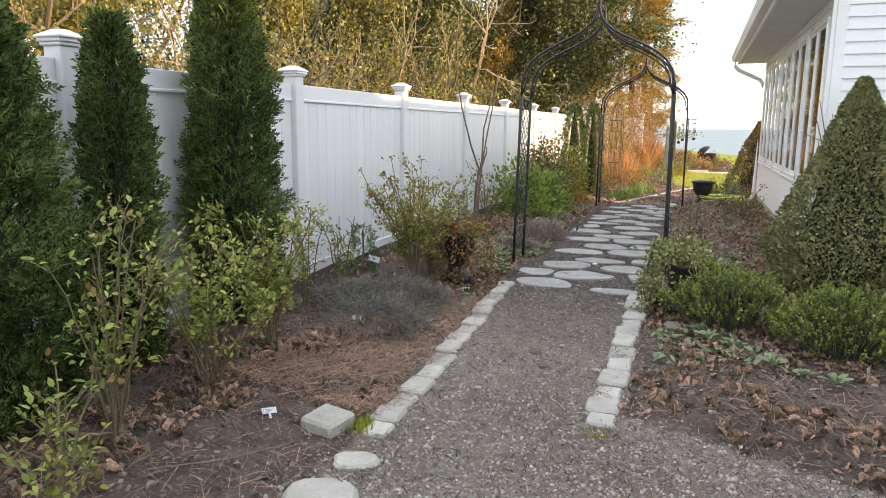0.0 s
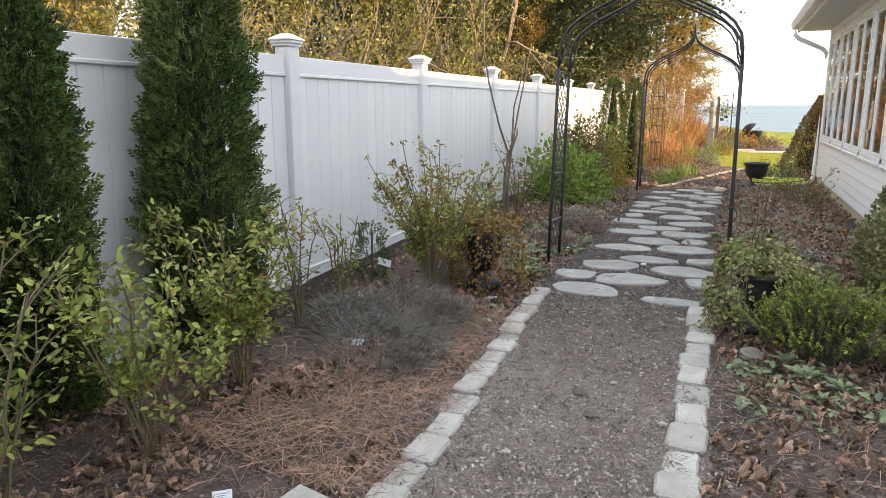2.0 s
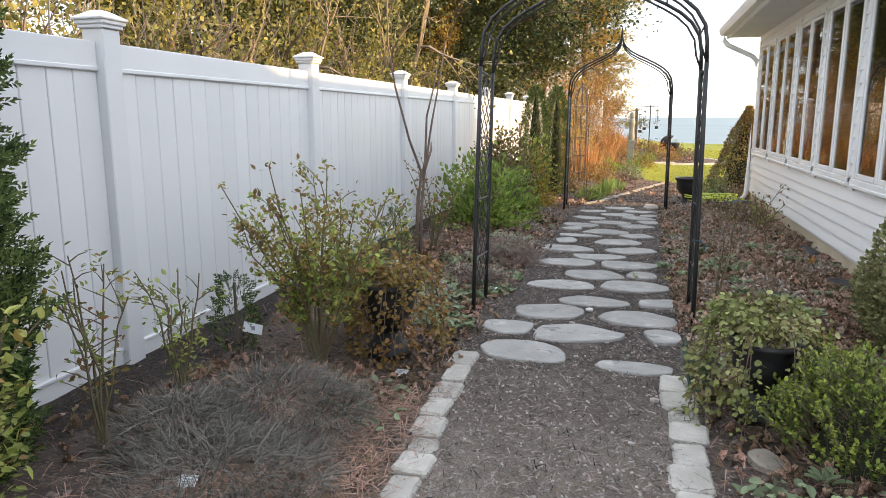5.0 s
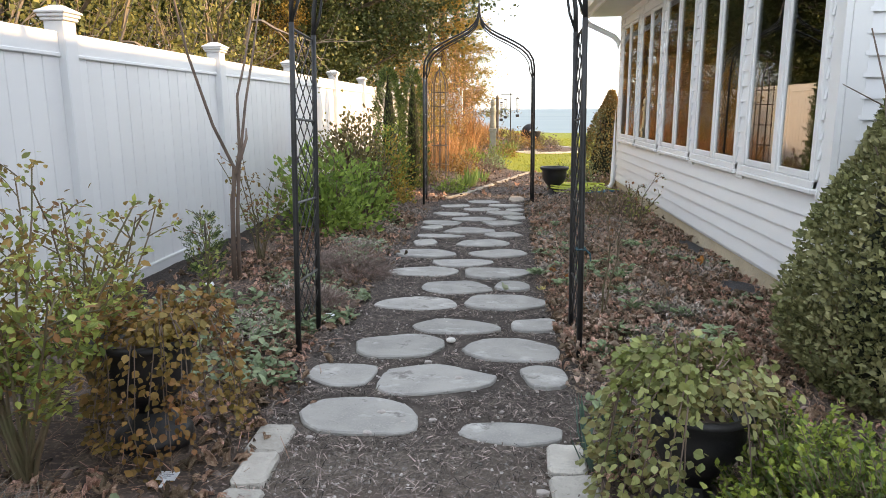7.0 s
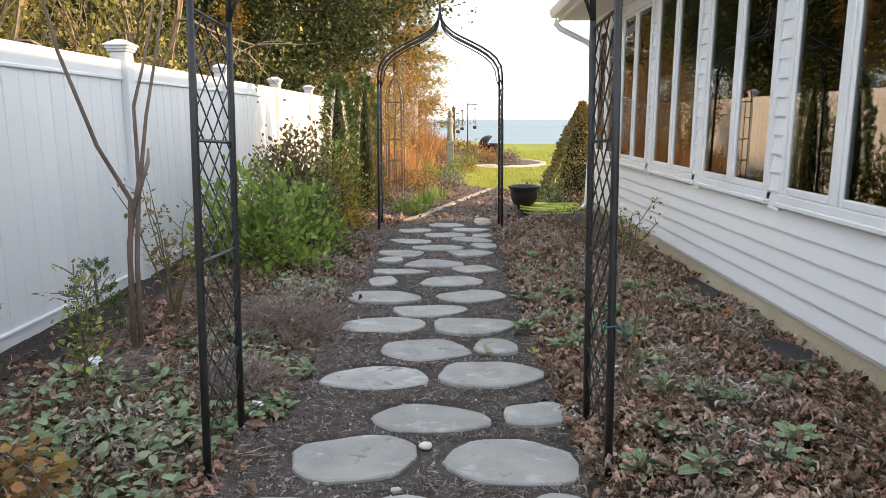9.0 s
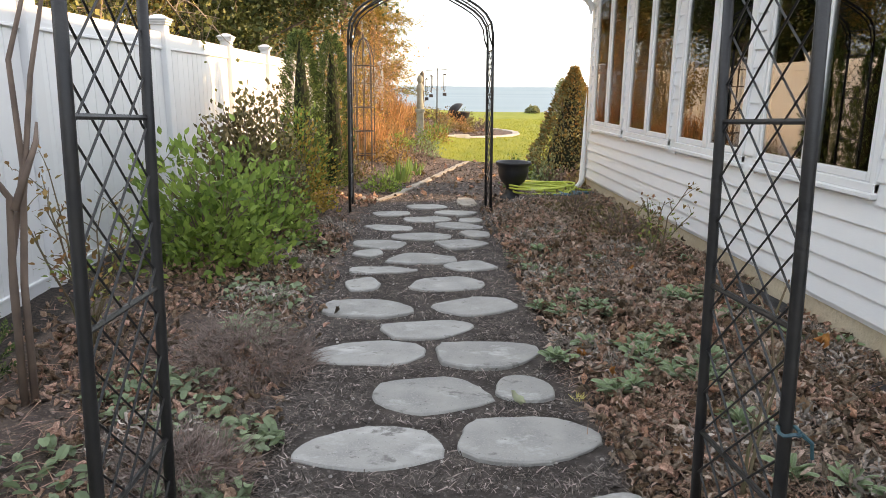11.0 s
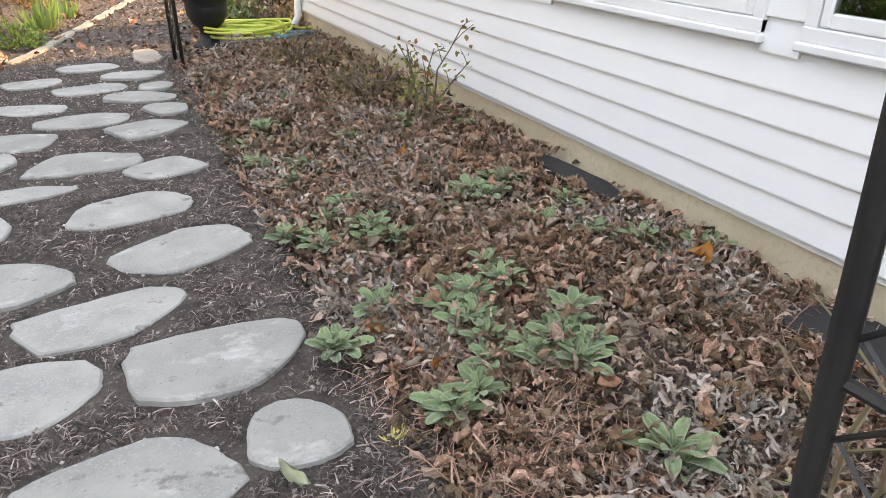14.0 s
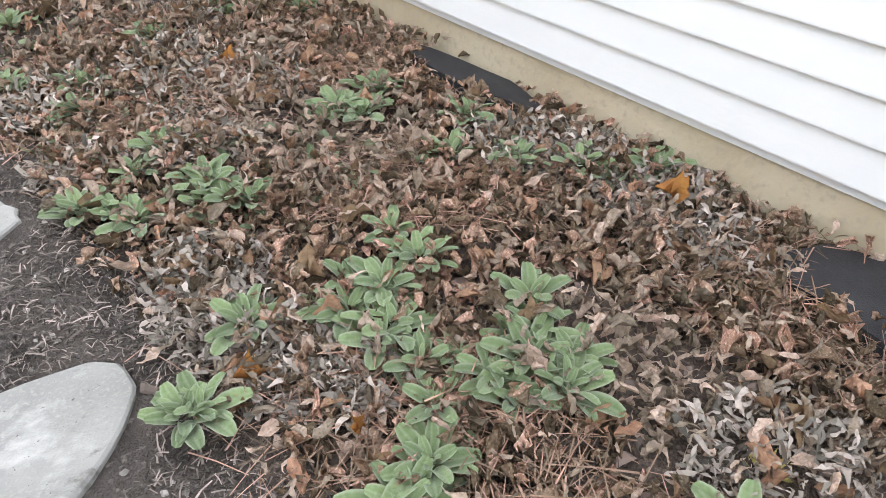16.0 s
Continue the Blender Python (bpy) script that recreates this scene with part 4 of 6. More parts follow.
def garden_arch(at):
    a = thing("garden_arch", "black wrought iron garden arch with lattice sides over the path", "garden arch", at, "garden arches")
    D, H = 0.22, 0.77
    for y in (-D, D):
        l, r = hoop(y)
        for side in (l, r):
            part("post", Geo().tube(side[:4], 0.0165, 0.0145, seg=8), BLACK_METAL, a, smooth=True)
            part("bow", Geo().tube(side[3:], 0.0135, 0.011, seg=8), BLACK_METAL, a, smooth=True)
            # the second, inner rod that runs beside the bow
            part("inner_rod", Geo().tube([side[3]] + [(x * 0.955, yy, z - 0.028) for x, yy, z in side[4:-2]] + [side[-2]], 0.008, seg=6), BLACK_METAL, a, smooth=True)
    for s in (-1, 1):
        for z in (0.39, 0.83, 1.285, 1.755):
            x = s * (H + 0.005 * (1.8 - z) / 1.9)
            part("rung", Geo().tube([(x, -D, z), (x, D, z)], 0.008, seg=6), BLACK_METAL, a)
        lat = Geo()
        n, z0, z1 = 13, 0.14, 1.755
        dz = (z1 - z0) / n
        w = 2 * D - 0.03
        for i in range(-2, n):
            for d in (1, -1):
                a0, a1 = z0 + i * dz, z0 + (i + 3) * dz
                t0, t1 = max(0, (z0 - a0) / (a1 - a0)), min(1, (z1 - a0) / (a1 - a0))
                if t1 - t0 > 0.02:
                    ends = [(s * (H + 0.005 * (1.8 - a0 - (a1 - a0) * t) / 1.9) + 0.003 * d, d * (-w / 2 + w * t), a0 + (a1 - a0) * t) for t in (t0, t1)]
                    lat.tube(ends, 0.0035, seg=4)
        part("lattice", lat, BLACK_METAL, a)
        for z, xx in ((2.02, s * 0.738), (2.245, s * 0.50)):
            part("crossbar", Geo().tube([(xx, -D, z), (xx, D, z)], 0.007, seg=6), BLACK_METAL, a)
    part("finial", Geo().tube([(0, -D - 0.03, 2.70), (0, D + 0.03, 2.70)], 0.010, seg=8).lathe([(0.004, 2.67), (0.016, 2.70), (0.014, 2.73), (0.006, 2.77), (0.002, 2.80)], 8, (0, -D, 0)).lathe([(0.004, 2.67), (0.016, 2.70), (0.014, 2.73), (0.006, 2.77), (0.002, 2.80)], 8, (0, D, 0)), BLACK_METAL, a)
    return a


arch = garden_arch(pose(-1.722, 8.10, 0.05, -3.0))
copy_thing(arch, pose(-1.68, 14.3, 0.03, 0, 0, 1.0))


# ---------------------------------------------------------------- plants: kinds
def cedar(name, h, r, n, label, at, group="arborvitae along the fence", seed=1):
    """A narrow evergreen: trunk, a dark core standing in for inner shade and a crown of flat sprays that point up and
    out.
    """
    t = thing(name, label, "evergreen tree", at, group)
    part("trunk", Geo().tube([(0, 0, -0.1), (0.01, 0, h * 0.3), (0, 0.01, h * 0.93)], 0.045 * r / 0.4, 0.008, 7), BARK, t)
    u = np.sqrt(rng.random(n))
    z = h * (0.02 + 0.97 * rng.random(n))
    th = rng.random(n) * 2 * np.pi
    tt = z / h
    prof = r * np.interp(tt, [0, 0.08, 0.3, 0.5, 0.7, 0.85, 0.94, 1.0], [0.70, 0.85, 1.0, 0.93, 0.78, 0.56, 0.33, 0.05])
    lump = np.array([1 + 0.30 * noise.noise(Vector((math.cos(a) * 1.9 + seed * 9, math.sin(a) * 1.9, b * 5.5))) + 0.30 * noise.noise(Vector((math.cos(a) * 4 + seed, math.sin(a) * 4, b * 12))) for a, b in zip(th, z)])
    rad = prof * lump * (0.60 + 0.42 * u)
    clump = np.array([noise.noise(Vector((math.cos(a) * 5.5 + seed, math.sin(a) * 5.5, b * 11))) for a, b in zip(th, z)])
    rad *= 1 + .42 * np.clip(clump, -.45, .4)
    P = np.stack([np.cos(th) * rad, np.sin(th) * rad, z], -1)
    out = np.stack([np.cos(th), np.sin(th), np.full(n, 0.9)], -1)
    side = np.stack([-np.sin(th), np.cos(th), np.zeros(n)], -1)
    up = side * np.where(rng.random(n) < 0.5, 1, -1)[:, None] + 0.6 * out
    part("crown", Geo().scatter(SPRAY_V, SPRAY_F, frames(out, up, rng.uniform(0.065, 0.13, n) * (0.8 + 0.5 * r) * (0.9 if h < 1 else 1), 0.45), P), CEDAR, t)
    if h < 1:
        return t
    # solid body, shade between the sprays put into its colour
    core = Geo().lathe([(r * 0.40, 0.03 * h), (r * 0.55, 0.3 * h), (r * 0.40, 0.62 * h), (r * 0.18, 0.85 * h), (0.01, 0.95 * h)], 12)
    part("inner_crown", core, CROWN_SHADE, t)
    return t


def bush_points(n, rx, ry, h, seed, shell=0.55, lump=0.25, cone=False):
    """Points in the outer part of a rounded (or cone-like) crown, and the way out at each."""
    d = unit(rng.normal(size=(n, 3)))
    d[:, 2] = np.abs(d[:, 2])
    k = shell + (1 - shell) * rng.random(n) ** 0.6
    l = np.array([1 + lump * noise.noise(Vector(a * 2.2) + Vector((seed * 4.1, 0, seed))) + 0.5 * lump * noise.noise(Vector(a * 6) + Vector((0, seed, 0))) for a in d])
    P = d * (k * l)[:, None] * np.array([rx, ry, h])
    if cone:
        z = rng.random(n) ** 1.35
        th = rng.random(n) * 2 * np.pi
        l = np.array([1 + lump * noise.noise(Vector((math.cos(a) * 1.8, math.sin(a) * 1.8, b * 5 + seed))) + 0.4 * lump * noise.noise(Vector((math.cos(a) * 6, math.sin(a) * 6, b * 15 + seed))) for a, b in zip(th, z)])
        rr = np.interp(z, [0, 0.06, 0.2, 0.5, 0.8, 1], [0.80, 0.96, 1.0, 0.70, 0.32, 0.04]) * l * (0.75 + 0.25 * rng.random(n) ** 0.5)
        P = np.stack([np.cos(th) * rr * rx, np.sin(th) * rr * ry, z * h], -1)
        d = unit(np.stack([np.cos(th), np.sin(th), np.full(n, 0.5)], -1))
    return P, d


def bush(name, label, category, at, rx, ry, h, n, leaf, mat, seed, stems=9, cone=False, mat2=None, shell=0.5, lump=0.25, group="", core=0.0):
    """A leafy shrub: stems from the ground and a crown of single leaves with gaps."""
    t = thing(name, label, category, at, group)
    st = Geo()
    for i in range(stems):
        a = 2 * math.pi * i / stems + rng.uniform(-.3, .3)
        e = np.array([math.cos(a) * rx * rng.uniform(.3, .8), math.sin(a) * ry * rng.uniform(.3, .8), h * rng.uniform(.6, .92)])
        m = e * np.array([.35, .35, .5]) + rng.normal(0, .02, 3)
        st.tube([e * 0.05 * (1, 1, 0) + (0, 0, -0.06), m, e], 0.009 * (0.6 + h * 0.5), 0.003, 5)
        for _ in range(3):
            f = m + (e - m) * rng.uniform(.1, .8)
            st.tube([f, f + rng.normal(0, .09, 3) * min(h, 1.0) + (0, 0, .10 * h)], 0.004, 0.002, 4)
    part("stem", st, TWIG, t)
    P, d = bush_points(n, rx, ry, h, seed, shell, lump, cone)
    size = rng.uniform(0.7, 1.3, n) * leaf
    M = frames(d + (0, 0, 0.35), d + (0, 0, 0.6), size, 0.6)
    if mat2:
        k = rng.random(n) < 0.5 * P[:, 2] / h + 0.12
        part("leaves", Geo().scatter(ROUND_V, ROUND_F, M[~k], P[~k]), mat, t)
        part("young_leaves", Geo().scatter(ROUND_V, ROUND_F, M[k], P[k] * 1.02), mat2, t)
    else:
        tv, tf = (ROUND_V, ROUND_F) if n < 5000 else (LEAF_V * (1.2, 1, 1), LEAF_F)
        part("leaves", Geo().scatter(tv, tf, M, P), mat, t)
    # dark body whose colour stands in for shade deep among the leaves
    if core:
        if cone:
            part("inner_crown", Geo().lathe([(rx * .78 * core, 0.0), (rx * .96 * core, .2 * h), (rx * .68 * core, .5 * h), (rx * .3 * core, .8 * h), (.01, .96 * h)], 14), CROWN_SHADE, t)
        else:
            part("inner_crown", blob(1, seed, 2, (rx * core, ry * core, h * core), .2), CROWN_SHADE, t)
    return t


def rose(label, at, h, spread, canes, leaves, seed, red=0.2, group="rose bushes"):
    """Upright thorny canes with side shoots and loose sprays of leaflets."""
    r = np.random.default_rng(seed)
    t = thing("rose_bush", label, "rose bush", at, group)
    pts, dirs = [], []
    for i in range(canes):
        a = r.uniform(0, 2 * math.pi)
        ln = h * r.uniform(.6, 1.0)
        lean = spread * r.uniform(.25, 1.0)
        c = np.array([(math.cos(a) * lean * s ** 1.3 + r.normal(0, .010), math.sin(a) * lean * s ** 1.3 + r.normal(0, .010), -0.05 + (ln + .05) * s) for s in np.linspace(0, 1, 7)])
        g = Geo().tube(c, 0.0075, 0.0028, 5)
        for j in range(r.integers(4, 8)):
            s = r.integers(2, 6)
            o = c[s] + (c[s + 1] - c[s]) * r.random() if s < 6 else c[6]
            b = r.uniform(0, 2 * math.pi)
            e = o + np.array([math.cos(b), math.sin(b), r.uniform(.3, 1.1)]) * r.uniform(.06, .17) * (0.5 + h * .5)
            g.tube([o, (o + e) / 2 + (0, 0, .008), e], 0.0032, 0.0016, 4)
            for q in (0.45, .75, 1.0):
                pts.append(o + (e - o) * q)
                dirs.append(e - o)
        for q in np.linspace(.5, 1, 6):
            pts.append(c[min(6, int(q * 6))])
            dirs.append(np.array([math.cos(a), math.sin(a), .6]))
        part("cane", g, CANE, t)
    pts, dirs = np.array(pts), unit(np.array(dirs))
    leaves = int(leaves * 1.35)
    k = r.integers(0, len(pts), leaves)
    P = pts[k] + r.normal(0, .022, (leaves, 3))
    d = dirs[k] + r.normal(0, .7, (leaves, 3)) - (0, 0, .1)
    M = frames(d, np.tile((0, 0, 1.0), (leaves, 1)), r.uniform(.021, .044, leaves), .4)
    rd = r.random(leaves) < red * np.clip(P[:, 2] / h * 1.6, 0.2, 1.6)
    part("leaves", Geo().scatter(ROUND_V, ROUND_F, M[~rd], P[~rd]), ROSE, t)
    if rd.any():
        part("young_leaves", Geo().scatter(ROUND_V, ROUND_F, M[rd], P[rd]), ROSE_RED, t)
    return t


def grow(r, start, way, length, radius, depth, g, tips, bend=0.25, split=(2, 4), up=0.15):
    """Branches that fork and thin out."""
    n = 4 if depth > 1 else 3
    p, w = np.array(start, float), unit(np.array(way, float))
    c = [p]
    for i in range(n):
        w = unit(w + r.normal(0, bend * .45, 3) + (0, 0, up * .2))
        p = p + w * length / n
        c.append(p)
    g.tube(c, radius, radius * .55, 6 if depth > 2 else 3, caps=False)
    if depth <= 1:
        tips += [(q, w) for q in c[1:]]
    if depth == 0:
        return
    for _ in range(r.integers(*split)):
        s = r.uniform(.45, 1.0)
        o = c[int(s * n)]
        d = unit(w + r.normal(0, .62, 3) + (0, 0, up))
        grow(r, o, d, length * r.uniform(.55, .8), radius * .5, depth - 1, g, tips, bend, split, up)
    grow(r, c[-1], w, length * .7, radius * .55, depth - 1, g, tips, bend, split, up)


def tree(label, h, mat, leaf, per_tip, seed, bark=BARK, depth=4, at=None, spread=0.16, radius=0.11, lean=(0, 0)):
    """A woodland tree: trunk with forking limbs and a loose crown of leaves."""
    r = np.random.default_rng(seed)
    t = thing("tree", label, "tree", at, "woodland behind the fence")
    g, tips = Geo(), []
    grow(r, (0, 0, -0.3), (lean[0], lean[1], 1), h * .42, radius, depth, g, tips, .35, (2, 4), .22)
    part("trunk", g, bark, t)
    if per_tip:
        o = np.array([q for q, w in tips])
        w = np.array([w for q, w in tips])
        k = np.repeat(np.arange(len(o)), per_tip)
        n = len(k)
        P = o[k] + r.normal(0, spread, (n, 3))
        M = frames(w[k], np.tile((0, 0, 1.0), (n, 1)), r.uniform(.6, 1.4, n) * leaf, .8)
        part("crown", Geo().scatter(LEAF_V * (1.5, 1, 1), LEAF_F, M, P), mat, t)
    return t


def pine(h, seed, at, label, low=0.35, n=9000, mat=None, r0=0.15, wide=1.6):
    """A tall conifer with a bare lower trunk and tiers of drooping foliage."""
    r = np.random.default_rng(seed)
    t = thing("pine_tree", label, "pine tree", at, "pines by the shore")
    trunk = [(0.05 * math.sin(z * .5 + seed), .05 * math.cos(z * .4 + seed), z) for z in np.linspace(-.3, h, 9)]
    part("trunk", Geo().tube(trunk, r0, .03, 9), PINEBARK, t, smooth=True)
    P, D = [], []
    for i in range(46):
        s = low + (1 - low) * (i / 46) ** .9
        a = i * 2.4 + r.normal(0, .3)
        ln = wide * (1.05 - s) ** .7 * r.uniform(.5, 1.1)
        o = np.array([0, 0, s * h])
        e = o + np.array([math.cos(a) * ln, math.sin(a) * ln, ln * r.uniform(-.12, .22)])
        part("limb", Geo().tube([o, (o + e) / 2 + (0, 0, .06), e], .022, .006, 4, caps=False), PINEBARK, t)
        m = n // 46
        q = r.uniform(.2, 1.05, m)
        P.append(o + (e - o) * q[:, None] + r.normal(0, .11 + .05 * wide, (m, 3)) * (1, 1, .6))
        D.append(np.tile(unit(e - o), (m, 1)))
    P, D = np.concatenate(P), np.concatenate(D)
    part("crown", Geo().scatter(SPRAY_V, SPRAY_F, frames(D, np.tile((0, 0, 1.0), (len(P), 1)), r.uniform(.16, .32, len(P)), .5), P), mat or PINELEAF, t)
    return t


def G3(x, y, rz=0.0, s=1.0, dz=0.0):
    return pose(x, y, float(gh(x, y)) + dz, 0, 0, rz) @ Matrix.Diagonal((s, s, s, 1))


# ---------------------------------------------------------------- plants along the fence
cedar("arborvitae", 2.0, 0.40, 9500, "tall dark green arborvitae by the white fence", G3(-3.68, 2.76), seed=1)
cedar("arborvitae", 1.95, 0.165, 6000, "slim dark green arborvitae by the white fence", G3(-3.70, 3.66), seed=2)
cedar("arborvitae", 2.45, 0.268, 9500, "tall pointed dark green arborvitae by the white fence", G3(-3.72, 4.71), seed=3)
cedar("arborvitae", 1.85, 0.22, 2200, "small slender arborvitae beside the far arch", G3(-3.05, 14.83), seed=4)
cedar("arborvitae", 1.88, 0.20, 2000, "small slender arborvitae beside the far arch", G3(-2.75, 15.35), seed=5)
cedar("cedar_seedling", 0.46, 0.11, 170, "knee-high feathery cedar seedling against the fence", G3(-3.55, 6.35), "cedar seedlings", 6)
cedar("cedar_seedling", 0.46, 0.11, 170, "knee-high feathery cedar seedling against the fence", G3(-3.62, 9.3), "cedar seedlings", 7)

rose("leafy rose bush with coppery young tips on dark soil", G3(-3.02, 6.35), 1.20, 0.62, 17, 2700, 11, .42)
rose("leafy rose bush with reddish tips beside the urn", G3(-3.12, 7.0), 1.0, 0.40, 14, 1100, 22, .3)
rose("sparse yellow-green rose bush on bare soil", G3(-3.02, 2.86), 1.02, 0.32, 11, 420, 12, .05)
rose("yellow-green rose bush with pale new leaves", G3(-3.05, 3.55), 0.95, 0.58, 9, 1250, 13, .08)
rose("bushy yellow-green rose in front of an arborvitae", G3(-3.15, 4.25), 0.95, 0.58, 10, 1500, 14, .08)
rose("thin rose with red-tipped canes by the fence", G3(-3.42, 5.15), 0.85, 0.20, 6, 150, 15, .3)
rose("thin rose with yellow-green leaves by the fence", G3(-3.40, 5.65), 0.72, 0.22, 6, 160, 16, .1)
rose("small rose with yellow-green leaves near the path", G3(-2.75, 2.35), 0.55, 0.3, 7, 200, 17, .05)
rose("thin upright rose beside the bare shrub", G3(-3.25, 8.45), 0.72, 0.10, 3, 120, 18, .1)
rose("purplish thin rose against the fence", G3(-3.35, 9.75), 0.9, 0.35, 8, 260, 19, .9)
rose("dark-leaved young rose near the house wall", G3(-0.02, 11.4), 0.62, 0.30, 5, 110, 20, .5)
rose("lone thin rose cane behind the arch foot", G3(-0.74, 8.45), 0.95, 0.12, 2, 1, 21, .3)


def bare_shrub(at):
    t = thing("bare_shrub", "tall bare multi-stemmed shrub in front of the fence", "shrub", at)
    for c in ([(0, 0, -.1), (.02, .0, .5), (.05, 0, .85), (.02, -.25, 1.15), (-.06, -.38, 1.6), (-.10, -.44, 1.95), (-.08, -.50, 2.4)],
              [(0.03, 0.02, -.1), (.04, .04, .5), (.06, .08, .85), (.12, .12, 1.3), (.16, .25, 1.7), (.2, .33, 2.05)],
              [(-0.02, 0.03, -.1), (.0, .05, .6), (.06, .10, .95), (.10, .02, 1.35), (.14, .12, 1.62), (.17, .20, 1.9)],
              [(.06, 0, .8), (.12, .1, 1.05), (.1, .16, 1.12)]):
        part("stem", Geo().tube(c, .016, .005, 6), TWIG, t, smooth=True)
    return t


bare_shrub(G3(-3.35, 9.15))
bush("leafy_bush", "fresh green leafy bush against the fence", "bush", G3(-3.25, 11.55), .58, .62, .84, 1900, .072, GREENBUSH, 1, 16, shell=.25, lump=.6)
bush("bronze_bush", "bronze-brown twiggy bush against the fence", "bush", G3(-3.25, 12.85), .50, .48, 1.20, 6500, .048, DARKBUSH, 2, 26, shell=.1, lump=.35)
bush("golden_bush", "yellowish upright bush near the far arch", "bush", G3(-2.95, 13.75), .42, .42, 1.05, 2600, .045, GOLDBUSH, 3, 12, shell=.3, mat2=GREENBUSH)
bush("leafy_bush", "low green bush near the far arch", "bush", G3(-2.95, 12.35), .35, .35, .75, 1200, .05, GREENBUSH, 4, 8, shell=.3)

# boxwoods by the house
bush("boxwood", "tall cone-shaped boxwood beside the house corner", "boxwood", G3(0.57, 7.40), .63, .63, 1.80, 34000, .032, BOX, 5, 10, cone=True, lump=.20, core=.62)
bush("boxwood", "tall cone-shaped boxwood at the far house corner", "boxwood", G3(0.46, 16.2), .58, .58, 1.52, 9000, .045, BOX, 6, 8, cone=True, lump=.2, core=.6, mat2=COPPER)

def sprig_shrub(label, at, rx, ry, h, shoots, seed):
    """A loose boxwood: a near-black core as its inner shade, with upright leafy sprigs of uneven length."""
    r = np.random.default_rng(seed)
    t = thing("boxwood_shrub", label, "boxwood", at, "low boxwood shrubs")
    part("inner_crown", blob(1, seed, 2, (rx * .55, ry * .55, h * .62), .35), CROWN_SHADE, t)
    st, P, D, N = Geo(), [], [], []
    for i in range(shoots):
        a, q = r.uniform(0, 2 * math.pi), math.sqrt(r.random())
        lump = 1 + .35 * noise.noise(Vector((math.cos(a) * q * 2.2, math.sin(a) * q * 2.2, seed)))
        o = np.array([math.cos(a) * q * rx * .82, math.sin(a) * q * ry * .82, h * lump * (1 - .75 * q ** 2.4) * r.uniform(.45, .88)])
        d = unit(np.array([math.cos(a) * q * .9, math.sin(a) * q * .9, 1.0]) + r.normal(0, .2, 3))
        ln = r.uniform(.07, .16)
        st.tube([o - d * .05, o + d * ln], .0022, .0012, 3, caps=False)
        for k in range(9):
            for side in (-1, 1):
                c = unit(np.cross(d, r.normal(size=3))) * side
                P.append(o + d * ln * (k / 9 + .08))
                D.append(c + d * 1.0)
                N.append(k / 9)
    part("stem", st, TWIG, t)
    P, D, N = np.array(P), np.array(D), np.array(N)
    M = frames(D, np.tile((0, 0, 1.0), (len(P), 1)), r.uniform(.015, .025, len(P)), .25)
    tip = N + r.normal(0, .15, len(N)) > .55
    part("leaves", Geo().scatter(ROUND_V * (1.15, 1, 1), ROUND_F, M[~tip], P[~tip]), BOX_OLD, t)
    part("young_leaves", Geo().scatter(ROUND_V * (1.15, 1, 1), ROUND_F, M[tip], P[tip]), BOX_NEW, t)
    return t


sprig_shrub("bright green low boxwood shrub beside the path", G3(-0.40, 5.92), .42, .38, .42, 580, 7)
sprig_shrub("bright green low boxwood shrub beside the path", G3(0.25, 5.50), .46, .42, .38, 640, 8)
sprig_shrub("small bright green boxwood shrub against the urn", G3(-0.50, 6.28), .22, .20, .38, 170, 9)


# ---------------------------------------------------------------- urns, trellis, ornaments
URN = [(.15, 0), (.15, .05), (.125, .07), (.09, .10), (.075, .15), (.085, .19), (.13, .23), (.165, .30), (.175, .36), (.17, .40), (.20, .43), (.205, .45), (.195, .46), (.17, .455), (.15, .42)]


def urn(name, label, at, s=1.0):
    t = thing(name, label, "urn", at, "black urns")
    part("pedestal_foot", Geo().lathe([(a * s, z * s) for a, z in URN[:5]], 28), BLACK_POT, t, smooth=True)
    part("bowl", Geo().lathe([(a * s, z * s) for a, z in URN[4:]], 28), BLACK_POT, t, smooth=True)
    part("soil", Geo().lathe([(.15 * s, .41 * s), (.10 * s, .425 * s), (.01, .43 * s)], 18), MULCH, t)
    return t


def ivy(name, label, at, n, mat, mat2, rx, seed, droop=0.5, top=0.14):
    """Trailing leafy stems that spill from an urn's rim."""
    r = np.random.default_rng(seed)
    t = thing(name, label, "trailing plant", at)
    P, D = [], []
    g = Geo()
    for i in range(26):
        a = r.uniform(0, 2 * math.pi)
        ln = droop * r.uniform(.3, 1.0)
        c = np.array([(math.cos(a) * (.05 + rx * min(1, s * 1.6)), math.sin(a) * (.05 + rx * min(1, s * 1.6)), top * math.sin(min(1, s * 1.5) * math.pi) - ln * max(0, s - .45) * 1.8) for s in np.linspace(0, 1, 7)]) + r.normal(0, .012, (7, 3))
        g.tube(c, .0032, .0018, 4)
        k = r.uniform(0, 5.99, n // 26)
        P.append(c[k.astype(int)] + (c[k.astype(int) + 1] - c[k.astype(int)]) * (k % 1)[:, None] + r.normal(0, .028, (len(k), 3)))
        D.append(np.tile((math.cos(a), math.sin(a), -.3), (len(k), 1)))
    P, D = np.concatenate(P), np.concatenate(D)
    part("stem", g, TWIG, t)
    m = len(P)
    M = frames(D, np.tile((0, 0, 1.0), (m, 1)) + D * .8, r.uniform(.018, .039, m), .6)
    k = r.random(m) < .35
    wide = ROUND_V * (1.5, 1, 1)
    part("leaves", Geo().scatter(wide, ROUND_F, M[~k], P[~k]), mat, t)
    part("faded_leaves", Geo().scatter(wide, ROUND_F, M[k], P[k]), mat2, t)
    return t


